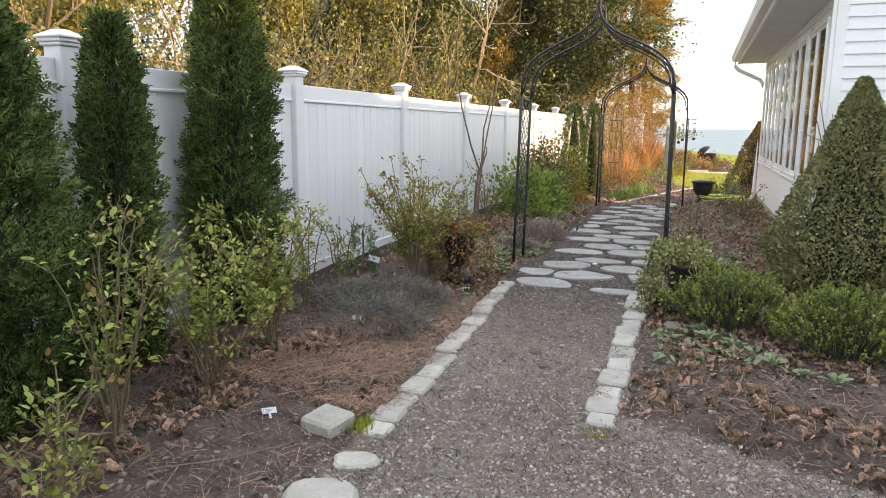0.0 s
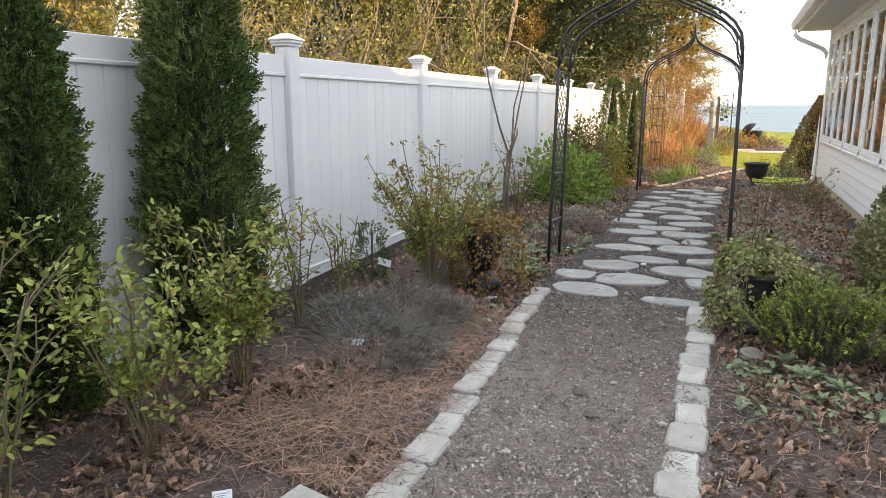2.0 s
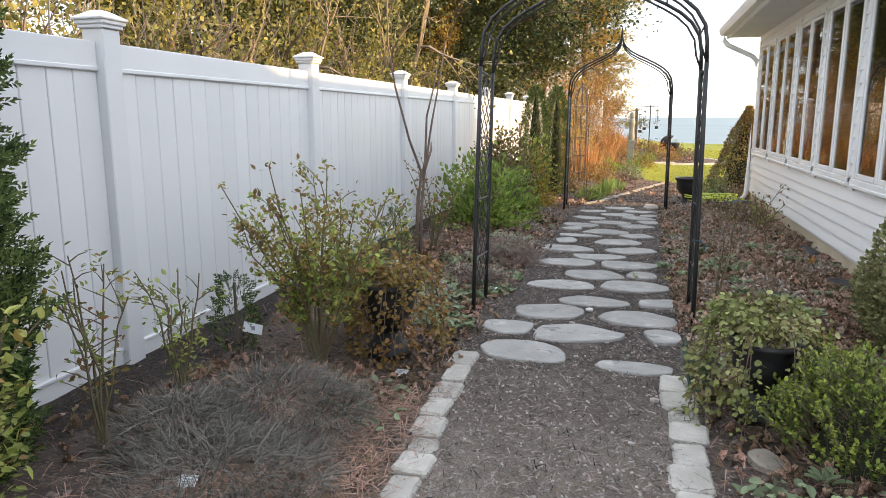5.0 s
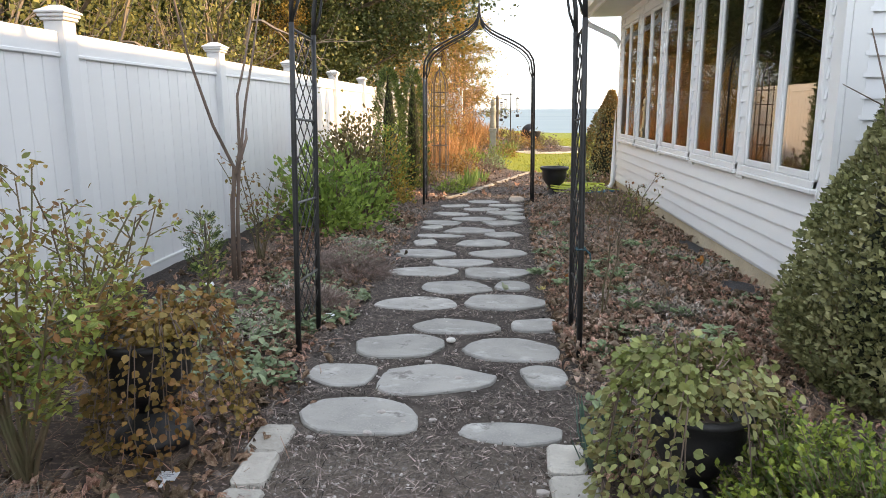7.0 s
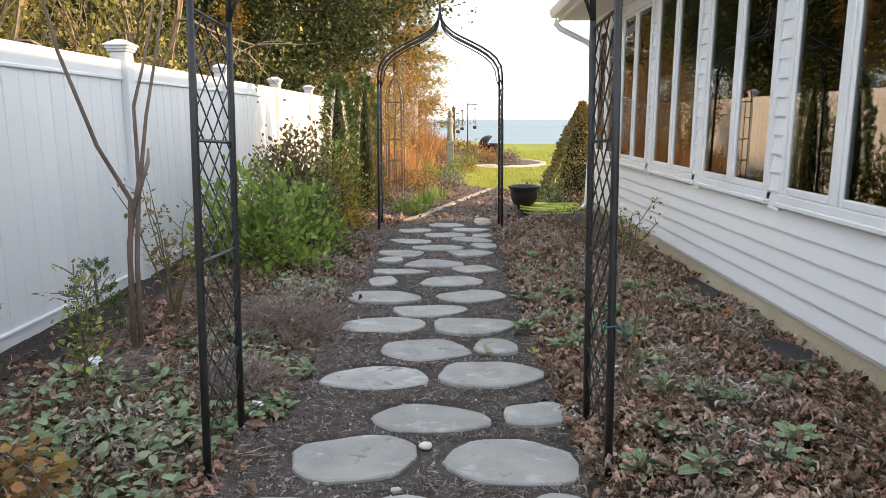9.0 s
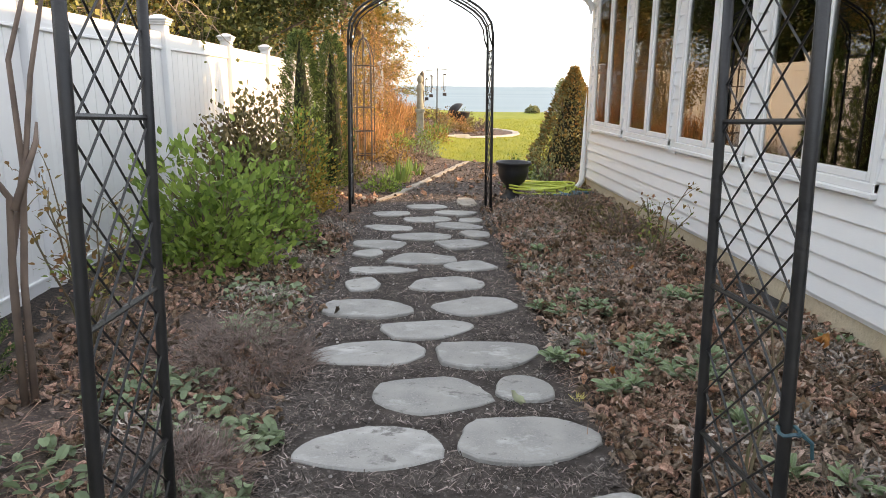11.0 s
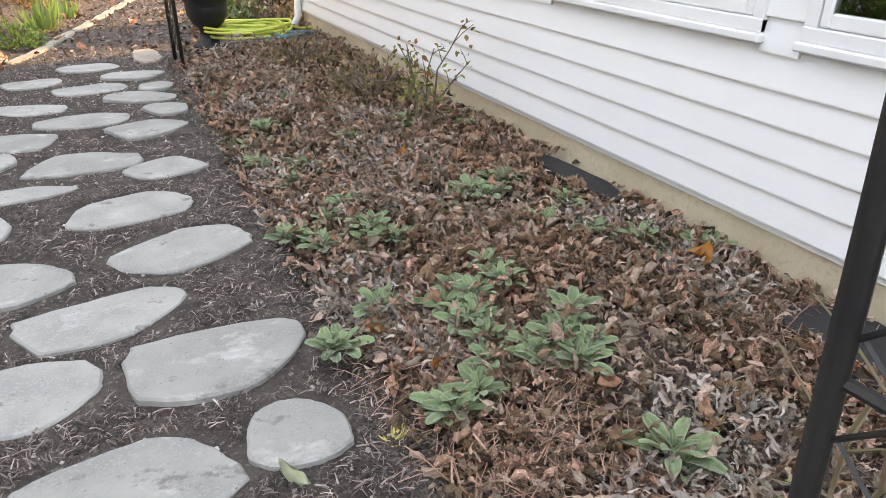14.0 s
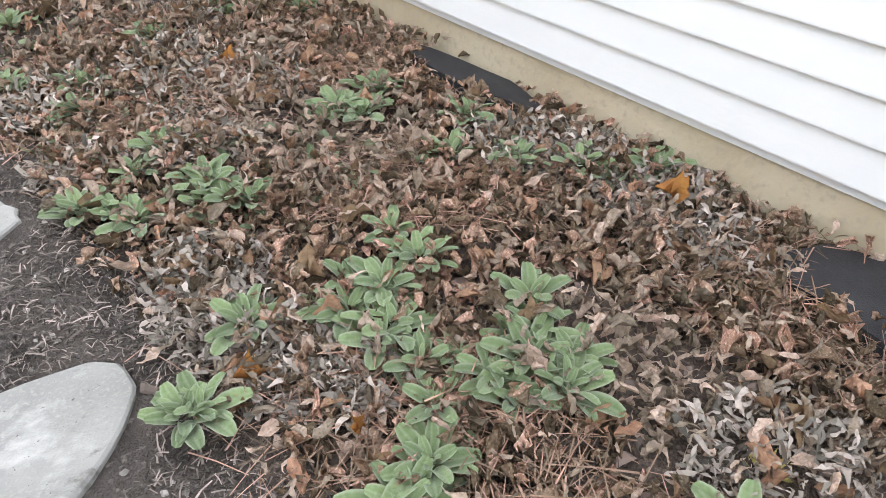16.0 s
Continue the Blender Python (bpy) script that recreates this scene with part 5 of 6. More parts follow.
urn("urn", "black urn planter on the soil with coppery trailing plants", G3(-2.78, 6.78), 1.0)
ivy("trailing_plant", "coppery and green trailing plant spilling from an urn", G3(-2.70, 6.78, dz=.44), 2100, COPPER, ROSE_RED, .22, 31, .62)
urn("urn", "black urn planter beside the path with variegated ivy", G3(-0.74, 6.40), .86)
ivy("ivy", "pale green variegated ivy spilling over an urn", G3(-0.76, 6.40, dz=.38), 2900, IVY, IVY_OLD, .24, 32, .55, .16)
urn("urn", "empty black urn beside the far arch foot", G3(-0.56, 14.75), 1.05)


def obelisk(at):
    t = thing("obelisk_trellis", "weathered iron obelisk trellis with a domed top", "trellis", at)
    w = .15
    for i in range(8):
        a = math.pi / 4 * i
        x, y = w * math.cos(a), w * math.sin(a)
        part("rod", Geo().tube([(x, y, -.1), (x, y, 1.0), (x, y, 1.55), (x * .95, y * .95, 1.68), (x * .75, y * .75, 1.80), (x * .4, y * .4, 1.90), (0, 0, 1.95)], .007, seg=5), RUST_METAL, t)
    for z in (.25, .60, .95, 1.3, 1.55):
        part("ring", Geo().tube([(w * 1.02 * math.cos(a), w * 1.02 * math.sin(a), z) for a in np.linspace(0, 2 * math.pi, 21)], .007, seg=5), RUST_METAL, t)
    part("finial", Geo().lathe([(.006, 1.94), (.014, 1.97), (.004, 2.02)], 8), RUST_METAL, t)


obelisk(G3(-2.47, 17.1))


def hose(name, at, mat, label, turns, rx, ry, seed):
    r = np.random.default_rng(seed)
    n = turns * 18
    p = [((rx * (.82 + .3 * math.sin(k * .11 + seed)) * math.cos(k * 2 * math.pi / 18) + .05 * math.sin(k * .05)) + r.normal(0, .008), ry * (.82 + .3 * math.sin(k * .13)) * math.sin(k * 2 * math.pi / 18) + r.normal(0, .008), .012 + .011 * (k // 18) + .02 * abs(math.sin(k * .31))) for k in range(n)]
    p += [(rx + .15 * j, .1 * math.sin(j), .015) for j in range(1, 5)]
    return solo(name, Geo().tube(p, .0125, seg=6), mat, label, "garden hose", at, smooth=True)


hose("garden_hose", G3(-0.20, 14.72, dz=.05), HOSE_Y, "yellow-green garden hose lying in loose coils", 8, .36, .30, 1)
hose("garden_hose", G3(0.02, 14.45, dz=.05), HOSE_B, "blue garden hose lying by the downspout", 2, .26, .12, 2)


def statue(at):
    g = Geo()
    g.box(-.11, .11, -.11, .11, 0, .10, .01).box(-.085, .085, -.085, .085, .10, .52, .01).box(-.11, .11, -.11, .11, .52, .60, .01)
    g.lathe([(.08, .60), (.085, .66), (.07, .82), (.065, .95), (.085, 1.05), (.075, 1.12), (.05, 1.16), (.05, 1.18), (.07, 1.22), (.072, 1.27), (.05, 1.32), (.01, 1.34)], 16)
    return solo("statue", g, CEMENT, "grey-green cast stone garden statue on a square pedestal", "statue", at)


statue(G3(-1.55, 22.6))


def chime_pole(at):
    t = thing("wind_chime_pole", "dark iron pole hung with wind chimes in the island bed", "wind chime", at)
    part("pole", Geo().tube([(0, 0, -.2), (0, 0, 1.42)], .016, seg=8), BLACK_METAL, t)
    part("crossbar", Geo().tube([(-.30, 0, 1.36), (.26, 0, 1.38)], .012, seg=6), BLACK_METAL, t)
    for x, z in ((-.28, 1.0), (-.16, 1.08), (.2, 1.12)):
        ch = part("chime", Geo().lathe([(.05, z + .12), (.052, z + .135), (.01, z + .16)], 12, (x, 0, 0)), RUST_METAL, t)
        for k in range(5):
            a = k * 1.256
            part("tube", Geo().tube([(x + .036 * math.cos(a), .036 * math.sin(a), z - .18 - .03 * k), (x + .036 * math.cos(a), .036 * math.sin(a), z + .12)], .007, seg=5), BLACK_METAL, ch)
        part("cord", Geo().tube([(x, 0, z + .15), (x, 0, 1.37)], .003, seg=4), BLACK_METAL, ch)
        part("sail", Geo().box(x - .05, x + .05, -.003, .003, z - .42, z - .34, .002).tube([(x, 0, z - .36), (x, 0, z + .12)], .002, seg=4), RUST_METAL, ch)


chime_pole(G3(-1.05, 25.5))
t = thing("post", "grey weathered wooden post in the island bed", "post", G3(-1.45, 25.3))
part("shaft", Geo().box(-.045, .045, -.045, .045, -.1, 1.2, .008), WOOD, t)
part("top", Geo().lathe([(.055, 1.2), (.06, 1.23), (.03, 1.28), (.005, 1.31)], 12), WOOD, t)


def fire_bowl(at):
    t = thing("fire_bowl", "black iron fire bowl with its tilted lid in the bed", "fire bowl", at)
    part("bowl", Geo().lathe([(.05, .12), (.16, .16), (.24, .26), (.27, .38), (.28, .40), (.26, .40), (.22, .28), (.02, .2)], 24), BLACK_POT, t, smooth=True)
    for k in range(3):
        a = k * 2.1 + .3
        part("leg", Geo().tube([(.16 * math.cos(a), .16 * math.sin(a), .2), (.25 * math.cos(a), .25 * math.sin(a), -.02)], .012, seg=6), BLACK_METAL, t)
    lid = Geo().lathe([(.28, 0), (.285, .015), (.24, .10), (.15, .17), (.05, .20), (.01, .205)], 24)
    part("lid", lid, BLACK_POT, t, m=pose(-.12, 0, .40, 0, -48, 0), smooth=True)


fire_bowl(G3(-0.36, 26.3))
t = thing("planter", "cast stone planter on a pedestal at the lawn's edge", "planter", G3(7.6, 49.6))
part("pedestal", Geo().box(-.35, .35, -.35, .35, -.2, .15, .02).box(-.25, .25, -.25, .25, .15, .9, .02), CEMENT, t)
part("bowl", Geo().lathe([(.2, .9), (.12, 1.0), (.3, 1.25), (.55, 1.4), (.55, 1.46), (.45, 1.46), (.1, 1.4)], 18), CEMENT, t)
bush("topiary", "round evergreen shrub growing in a stone planter", "shrub", pose(7.6, 49.6, 1.30 + float(gh(7.6, 49.6))), .42, .42, .75, 900, .12, BOX, 41, 5, core=.6)
bush("low_shrub", "low round shrub at the lawn's far edge", "shrub", G3(5.9, 50.2), .45, .4, .45, 600, .10, BOX, 42, 6, core=.6)


# ---------------------------------------------------------------- far beds
def grass_clump(name, label, category, at, h, r0, n, mat, seed, lean=.5, group="", thick=1.0):
    r = np.random.default_rng(seed)
    a = r.uniform(0, 2 * math.pi, n)
    q = r0 * np.sqrt(r.random(n))
    P = np.stack([np.cos(a) * q, np.sin(a) * q, np.full(n, -.01)], -1)
    D = np.stack([np.cos(a) * lean * r.random(n), np.sin(a) * lean * r.random(n), np.ones(n)], -1)
    s = h * r.uniform(.5, 1.05, n)
    M = frames(D, np.stack([np.cos(a), np.sin(a), np.zeros(n)], -1), s, .12, s * thick)
    return solo(name, Geo().scatter(BLADE_V, BLADE_F, M, P), mat, label, category, at, group)


grass_clump("iris", "clump of fresh green iris blades", "iris", G3(-1.95, 16.6), .36, .16, 60, IRIS, 1, .8, "iris clumps", 1.2)
grass_clump("iris", "clump of fresh green iris blades", "iris", G3(-1.75, 17.4), .30, .16, 50, IRIS, 2, .8, "iris clumps", 1.2)
grass_clump("iris", "clump of fresh green iris blades", "iris", G3(-1.15, 22.2), .45, .16, 50, IRIS, 3, .7, "iris clumps", 1.2)
grass_clump("daffodil_leaves", "blue-green upright daffodil leaves beside the urn", "daffodil leaves", G3(-0.98, 6.75), .30, .07, 34, BLUEGREEN, 4, .35, "", .9)
for i, (x, y, h, r0, n, m) in enumerate([(-2.7, 19.0, .8, .45, 300, ORANGE), (-2.4, 21.0, .7, .5, 300, ORANGE), (-2.6, 23.5, .9, .55, 300, ORANGE), (-2.9, 20.2, .9, .4, 260, ORANGE), (-2.2, 25.8, .7, .5, 260, ORANGE), (-3.0, 27, 1.1, .6, 300, ORANGE), (-2.4, 30, .9, .6, 260, ORANGE), (-1.7, 28.5, .6, .4, 260, ORANGE)]):
    grass_clump("dry_shrub", "orange sunlit dry twiggy shrub in the far bed", "dry shrub", G3(x, y), h, r0, n, m, 50 + i, .75, "dry orange shrubs", .35)
for i, (x, y, h) in enumerate([(-2.6, 19.6, .8), (-2.9, 21.4, 1.1), (-2.5, 22.9, .9), (-3.2, 24.6, 1.2), (-2.3, 26.5, .9), (-2.9, 29, 1.2)]):
    bush("dry_bush", "orange and yellow sunlit bush in the far bed", "bush", G3(x, y), .5, .5, h, 1300, .05, [ORANGE, GOLDBUSH][i % 2], 160 + i, 12, shell=.3, lump=.35, group="orange bushes")
for i, (x, y) in enumerate([(-2.3, 18.4), (-2.0, 20.0), (-1.9, 24.2), (-1.1, 27.0), (-1.6, 23.6), (-2.6, 22.2), (-0.6, 25.2)]):
    bush("perennial", "low mixed green and russet perennial in the far bed", "perennial", G3(x, y), .35, .35, .38, 380, .05, [COPPER, GREENBUSH, ORANGE, DARKBUSH][i % 4], 60 + i, 6, shell=.3, group="far bed perennials")
for i, (x, y) in enumerate([(-2.15, 15.7), (-2.6, 16.2), (-2.0, 17.9), (-1.75, 18.6), (-1.5, 19.4), (-1.45, 20.4), (-1.9, 21.2), (-1.2, 21.6), (-2.9, 16.9), (-3.3, 15.9), (-3.4, 18.0), (-1.0, 23.4), (-0.4, 24.4), (0.2, 25.6), (-0.2, 27.5), (-0.9, 28.6), (-0.1, 26.6), (-0.9, 24.4), (0.3, 15.6), (0.0, 15.7), (-0.3, 15.9), (0.5, 15.3)]):
    bush("perennial", "low tangled green and brown plant in the far bed", "perennial", G3(x, y), .30, .30, .22 + .12 * (i % 3), 420, .045, [GREENBUSH, DARKBUSH, COPPER, BROWN_MOUND, WEED][i % 5], 260 + i, 9, shell=.2, lump=.5, group="low far bed plants")
for i, (x, y, h) in enumerate([(-2.9, 24, 2.6), (-3.3, 28, 3.0), (-2.6, 33, 2.8), (-3.2, 21.8, 2.2)]):
    r = np.random.default_rng(300 + i)
    t = thing("tall_shrub", "tall thin-branched golden shrub at the bed's end", "shrub", G3(x, y), "golden shrubs")
    g, tips = Geo(), []
    for k in range(9):
        a = k * .7
        grow(r, (0, 0, -.05), (math.cos(a) * .4, math.sin(a) * .4, 1), h * .5, .014, 2, g, tips, .2, (2, 4), .2)
    part("stem", g, PALEBARK, t)
    o = np.array([q for q, w in tips])
    P = np.repeat(o, 5, 0) + r.normal(0, .07, (len(o) * 5, 3))
    part("leaves", Geo().scatter(LEAF_V, LEAF_F, frames(r.normal(size=P.shape), r.normal(size=P.shape), r.uniform(.04, .08, len(P)), .5), P), [ORANGE, FOREST3][i % 2], t)

# ---------------------------------------------------------------- woodland behind the fence
KINDS = [tree("slender woodland tree with yellow-green spring leaves", 7.0, FOREST1, .065, 34, 101, at=pose(-7.2, 6.5, 0), radius=.10),
         tree("ivy-grown dark evergreen woodland tree", 7.5, FOREST2, .075, 44, 102, at=pose(-7.8, 15.5, 0), spread=.24, radius=.13),
         tree("tall golden-leaved woodland tree behind the fence", 8.0, FOREST3, .07, 34, 103, at=pose(-7.0, 22.5, 0), radius=.11),
         tree("bare pale-barked tree with crooked limbs", 5.5, FOREST1, .07, 2, 104, PALEBARK, at=pose(-7.0, 9.6, 0), radius=.11, lean=(-.1, .3))]
for k in KINDS:
    k.scale = (.7, .7, .7)
SPOTS = [(0, -8.2, 3.0), (0, -9.5, 9.5), (0, -7.8, 12.2), (0, -10.5, 14.5), (0, -11.5, 5.5), (0, -9.0, 0.5), (0, -12.5, 18), (0, -10, 19.5),
         (1, -8.8, 19.5), (1, -8.2, 25.5), (1, -7.4, 21.0), (1, -9.5, 29.5), (1, -13.5, 13.5), (1, -8.2, 23.5), (1, -9.5, 14.0),
         (2, -6.9, 32.5), (2, -7.6, 38.5), (2, -12, 3), (2, -9.5, 33), (2, -11, 24),
         (3, -6.9, 5.2), (3, -7.0, 12.4), (3, -7.0, 17.6), (3, -6.1, 7.6), (3, -6.3, 10.6), (3, -6.0, 3.6), (3, -6.2, 14.6)]
for i, (k, x, y) in enumerate(SPOTS):
    s = (0.68 if y < 19 else 1.0) + .2 * abs(math.sin(i * 2.7))
    c = copy_thing(KINDS[k], pose(x, y, 0, 0, 0, i * 67))
    c.scale = (s, s, s * (1 + .15 * math.sin(i)))
for i, (x, y, h, w) in enumerate([(-4.15, 33.0, 15, 2.6), (-3.68, 34.0, 16, 1.9), (-3.2, 35.0, 16, 2.0), (-5.6, 35.5, 15, 2.4)]):
    pine(h, 70 + i, pose(x, y, 0), "tall straight pine with a bare sunlit trunk", .12, 9500, FOREST3, .165, w)
pine(9.5, 78, pose(-3.2, 40.5, 0), "loose golden-green conifer beside the shore", .12, 7000, FOREST1, .12, 2.0)


def thicket():
    n = 85000
    P = np.stack([rng.uniform(-13, -4.9, n), rng.uniform(-3, 40, n), rng.random(n) ** 1.2], -1)
    top = np.array([2.5 + 1.3 * noise.noise(Vector((a * .5, b * .5, 0))) + .6 * noise.noise(Vector((a * 1.7, b * 1.7, 4))) for a, b in P[:, :2]])
    P[:, 2] *= top
    M = frames(rng.normal(size=(n, 3)), np.tile((0, 0, 1.0), (n, 1)), rng.uniform(.03, .07, n), .6)
    sel = rng.random(n) < .6
    solo("thicket_leaves", Geo().scatter(LEAF_V * (1.4, 1, 1), LEAF_F, M[sel], P[sel]), FOREST1, "tangled yellow-green undergrowth behind the fence", "undergrowth", kind="stuff")
    solo("thicket_leaves", Geo().scatter(LEAF_V * (1.4, 1, 1), LEAF_F, M[~sel], P[~sel]), FOREST2, "dark evergreen undergrowth behind the fence", "undergrowth", kind="stuff")
    g = Geo()
    for i in range(1500):
        x, y = rng.uniform(-11, -5.2), rng.uniform(-2, 38)
        h = rng.uniform(1.4, 3.4)
        l = rng.normal(0, .45, 2)
        l[0] = min(l[0], (-4.5 - x) / 1.3)
        g.tube([(x, y, -.1), (x + l[0] * .4, y + l[1] * .4, h * .5), (x + l[0] * 1.3, y + l[1] * 1.3, h)], .012, .004, 3, caps=False)
    solo("thicket_twigs", g, PALEBARK, "tangle of bare pale twigs behind the fence", "undergrowth", kind="stuff")


thicket()


# ---------------------------------------------------------------- ground cover and litter
def on_ground(x, y, lift=0.0):
    return np.stack([x, y, gh(x, y) + lumps(x, y) + lift], -1)


def strewn(name, label, category, n, region, tv, tf, mat, size, lift, tilt, flat=True, keep=None):
    """Many small pieces laid over a region (x0, x1, y0, y1)."""
    x, y = rng.uniform(region[0], region[1], n), rng.uniform(region[2], region[3], n)
    if keep is not None:
        k = keep(x, y)
        x, y = x[k], y[k]
    m = len(x)
    a = rng.uniform(0, 2 * np.pi, m)
    M = frames(np.stack([np.cos(a), np.sin(a), np.zeros(m)], -1), np.tile((0, 0, 1.0), (m, 1)), rng.uniform(*size, m), tilt)
    return solo(name, Geo().scatter(np.asarray(tv, float), tf, M, on_ground(x, y, lift)), mat, label, category, kind="stuff")


on_path = lambda x, y: (x > path_left(y) - .05 + .1 * rng.normal(size=len(x))) & (x < path_right(y) + .08 + .1 * rng.normal(size=len(x)))
off_fabric = lambda x, y: ((((x + .17) / .55) ** 2 + ((y - 14.65) / .45) ** 2) > 1) & ((((x - .31) / .09) ** 2 + ((y - 10.42) / .33) ** 2) > 1) & ((((x - .25) / .13) ** 2 + ((y - 8.97) / .19) ** 2) > 1)
right_bed = lambda x, y: off_fabric(x, y) & (x > path_right(y) + .02 + .10 * rng.normal(size=len(x))) & (x < .40)
off_dark = lambda x, y: ~((x < -3.5 + .12 * np.sin(3 * y)) & (y > 4.6) & (y < 13.5)) | (rng.random(len(x)) < .22)
left_bed = lambda x, y: off_dark(x, y) & (x < path_left(y) - .02 + .08 * rng.normal(size=len(x))) & (x > -4.0)



def patchy(f, thr, s=1.4, o=0):
    return lambda x, y: f(x, y) & (np.array([noise.noise(Vector((a * s + o, b * s, o))) for a, b in zip(x, y)]) > thr)


def off_stones(x, y):
    """True beside the stepping stones."""
    free = np.ones(len(x), bool)
    for sx, sy, rx, ry, a, sq in STONES:
        c, s = math.cos(math.radians(a)), math.sin(math.radians(a))
        u, v = ((x - sx) * c + (y - sy) * s) / (rx + .02), ((y - sy) * c - (x - sx) * s) / (ry + .02)
        free &= (abs(u) ** 2.6 + abs(v) ** 2.6) > 1
    return free


CHIP_V = np.array([(-.5, -.4, -.2), (.5, -.3, -.2), (.35, .45, -.2), (-.4, .4, -.2), (-.3, -.2, .3), (.3, -.2, .25), (.2, .3, .3), (-.25, .25, .25)])
CHIP_F = [(4, 5, 6, 7), (0, 1, 5, 4), (1, 2, 6, 5), (2, 3, 7, 6), (3, 0, 4, 7)]
strewn("gravel", "grey gravel chips scattered over the path", "gravel", 26000, (-2.6, .6, 1.2, 15), CHIP_V, CHIP_F, CHIP, (.005, .018), .002, .3, keep=lambda x, y: on_path(x, y) & (rng.random(len(x)) < np.interp(y, [5.5, 8], [1, .22])))
STICK_V = np.array([(-.03, -.5, 0), (.03, -.5, 0), (.02, 0, .06), (-.02, 0, .06), (.015, .5, 0), (-.015, .5, 0)])
STICK_F = [(0, 1, 2, 3), (3, 2, 4, 5)]
strewn("mulch", "brown needles and bark crumbs over the path", "mulch", 85000, (-2.6, .6, 1.2, 15), STICK_V * (2.2, 1, 2), STICK_F, PATH_BITS, (.010, .048), .012, .35, keep=lambda x, y: on_path(x, y) & off_stones(x, y))
strewn("pine_needles", "brown fallen needles over the beds", "pine needles", 42000, (-3.9, .4, 1.5, 15), STICK_V * (.5, 1, 1), STICK_F, NEEDLE, (.05, .14), .02, .3, keep=lambda x, y: ~on_path(x, y) & off_fabric(x, y) & off_dark(x, y) & ((x < -1.5) | (y < 7.6) | (rng.random(len(x)) < .3)))
strewn("straw", "pale dry needles and stalks lying on the gravel path", "straw", 15000, (-2.3, .3, 1.6, 7.4), STICK_V * (.7, 1, 1.2), STICK_F, PATH_BITS, (.03, .085), .014, .2, keep=lambda x, y: on_path(x, y) & off_stones(x, y))
strewn("wood_crumbs", "dark bark crumbs over the soil", "mulch", 15000, (-4.0, .4, 1.5, 15), CHIP_V * (1.6, 1, .5), CHIP_F, MULCH, (.010, .032), .004, .5, keep=lambda x, y: ~on_path(x, y) & off_fabric(x, y) & off_dark(x, y))

strewn("pine_needles", "reddish fallen pine needles beside the house", "pine needles", 9000, (-1.1, .38, 8.2, 11.5), STICK_V * (.4, 1, .6), STICK_F, NEEDLE, (.09, .17), .05, .2, keep=patchy(right_bed, 0, 1.8, 9))
strewn("pine_needles", "reddish pine straw spread between the edging and the roses", "pine needles", 11000, (-3.1, -2.1, 3.7, 6.3), STICK_V * (.5, 1, 1), STICK_F, NEEDLE, (.06, .15), .025, .25, keep=left_bed)
strewn("gravel", "pale grey gravel chips over the near path", "gravel", 15000, (-2.4, .6, 1.2, 5.0), CHIP_V, CHIP_F, CHIP, (.006, .022), .004, .35, keep=lambda x, y: on_path(x, y) & (rng.random(len(x)) < np.interp(y, [3.2, 5.0], [1, .2])))
strewn("bark_mulch", "coarse brown bark mulch over the far beds", "mulch", 16000, (-4.0, .4, 14.8, 29), STICK_V * (5, 1, 2), STICK_F, MULCH, (.03, .08), .006, .5, keep=lambda x, y: lawn_zone(x, y) < .2)
LEAVES = [curled_leaf(s) for s in range(5)] + [maple_leaf(s) for s in range(3)]


def leaf_litter(name, label, n, region, keep, size, heap, mat=None, kinds=None):
    g = Geo()
    kinds = kinds or LEAVES
    for tv, tf in kinds:
        m = n // len(kinds)
        x, y = rng.uniform(region[0], region[1], m), rng.uniform(region[2], region[3], m)
        k = keep(x, y)
        x, y = x[k], y[k]
        m = len(x)
        a = rng.uniform(0, 2 * np.pi, m)
        M = frames(np.stack([np.cos(a), np.sin(a), np.zeros(m)], -1), np.tile((0, 0, 1.0), (m, 1)), rng.uniform(*size, m), .85)
        g.scatter(tv, tf, M, on_ground(x, y, .008) + np.stack([np.zeros(m), np.zeros(m), rng.random(m) ** 2 * heap], -1))
    return solo(name, g, mat or DEAD, label, "leaf litter", kind="stuff", smooth=True)


leaf_litter("leaf_litter", "thick drift of curled brown fallen leaves beside the house", 24000, (-1.05, .40, 7.4, 15), patchy(right_bed, -.25), (.022, .062), .08)
leaf_litter("leaf_litter", "pale tan curled leaves lying on the drift", 6500, (-1.05, .40, 7.4, 15), patchy(right_bed, -.15, 2.2, 3), (.028, .065), .095, DEAD_TAN)
leaf_litter("leaf_litter", "shredded tan leaf scraps and stalks on the drift", 15000, (-1.05, .40, 7.4, 15), patchy(right_bed, -.3, 2.0, 6), (.03, .075), .09, DEAD_TAN, [limp_strip(k) for k in range(20, 26)])
leaf_litter("leaf_litter", "scattered brown leaves in the bed under the roses", 9000, (-3.9, -2.2, 1.5, 15), patchy(left_bed, -.08, 1.4, 5), (.03, .075), .03)
leaf_litter("leaf_litter", "brown leaves and scraps among the ground cover by the arch", 5200, (-3.6, -2.3, 7.2, 13.5), patchy(left_bed, -.2, 2.0, 8), (.025, .065), .05)
leaf_litter("leaf_litter", "scattered brown leaves over the far beds", 500, (-4.0, .4, 14.8, 26), lambda x, y: lawn_zone(x, y) < .2, (.05, .11), .03)
leaf_litter("leaf_litter", "scattered brown leaves under the boxwoods", 3000, (-1.0, 1.2, 3.5, 7.6), patchy(right_bed, -.1), (.03, .08), .03)

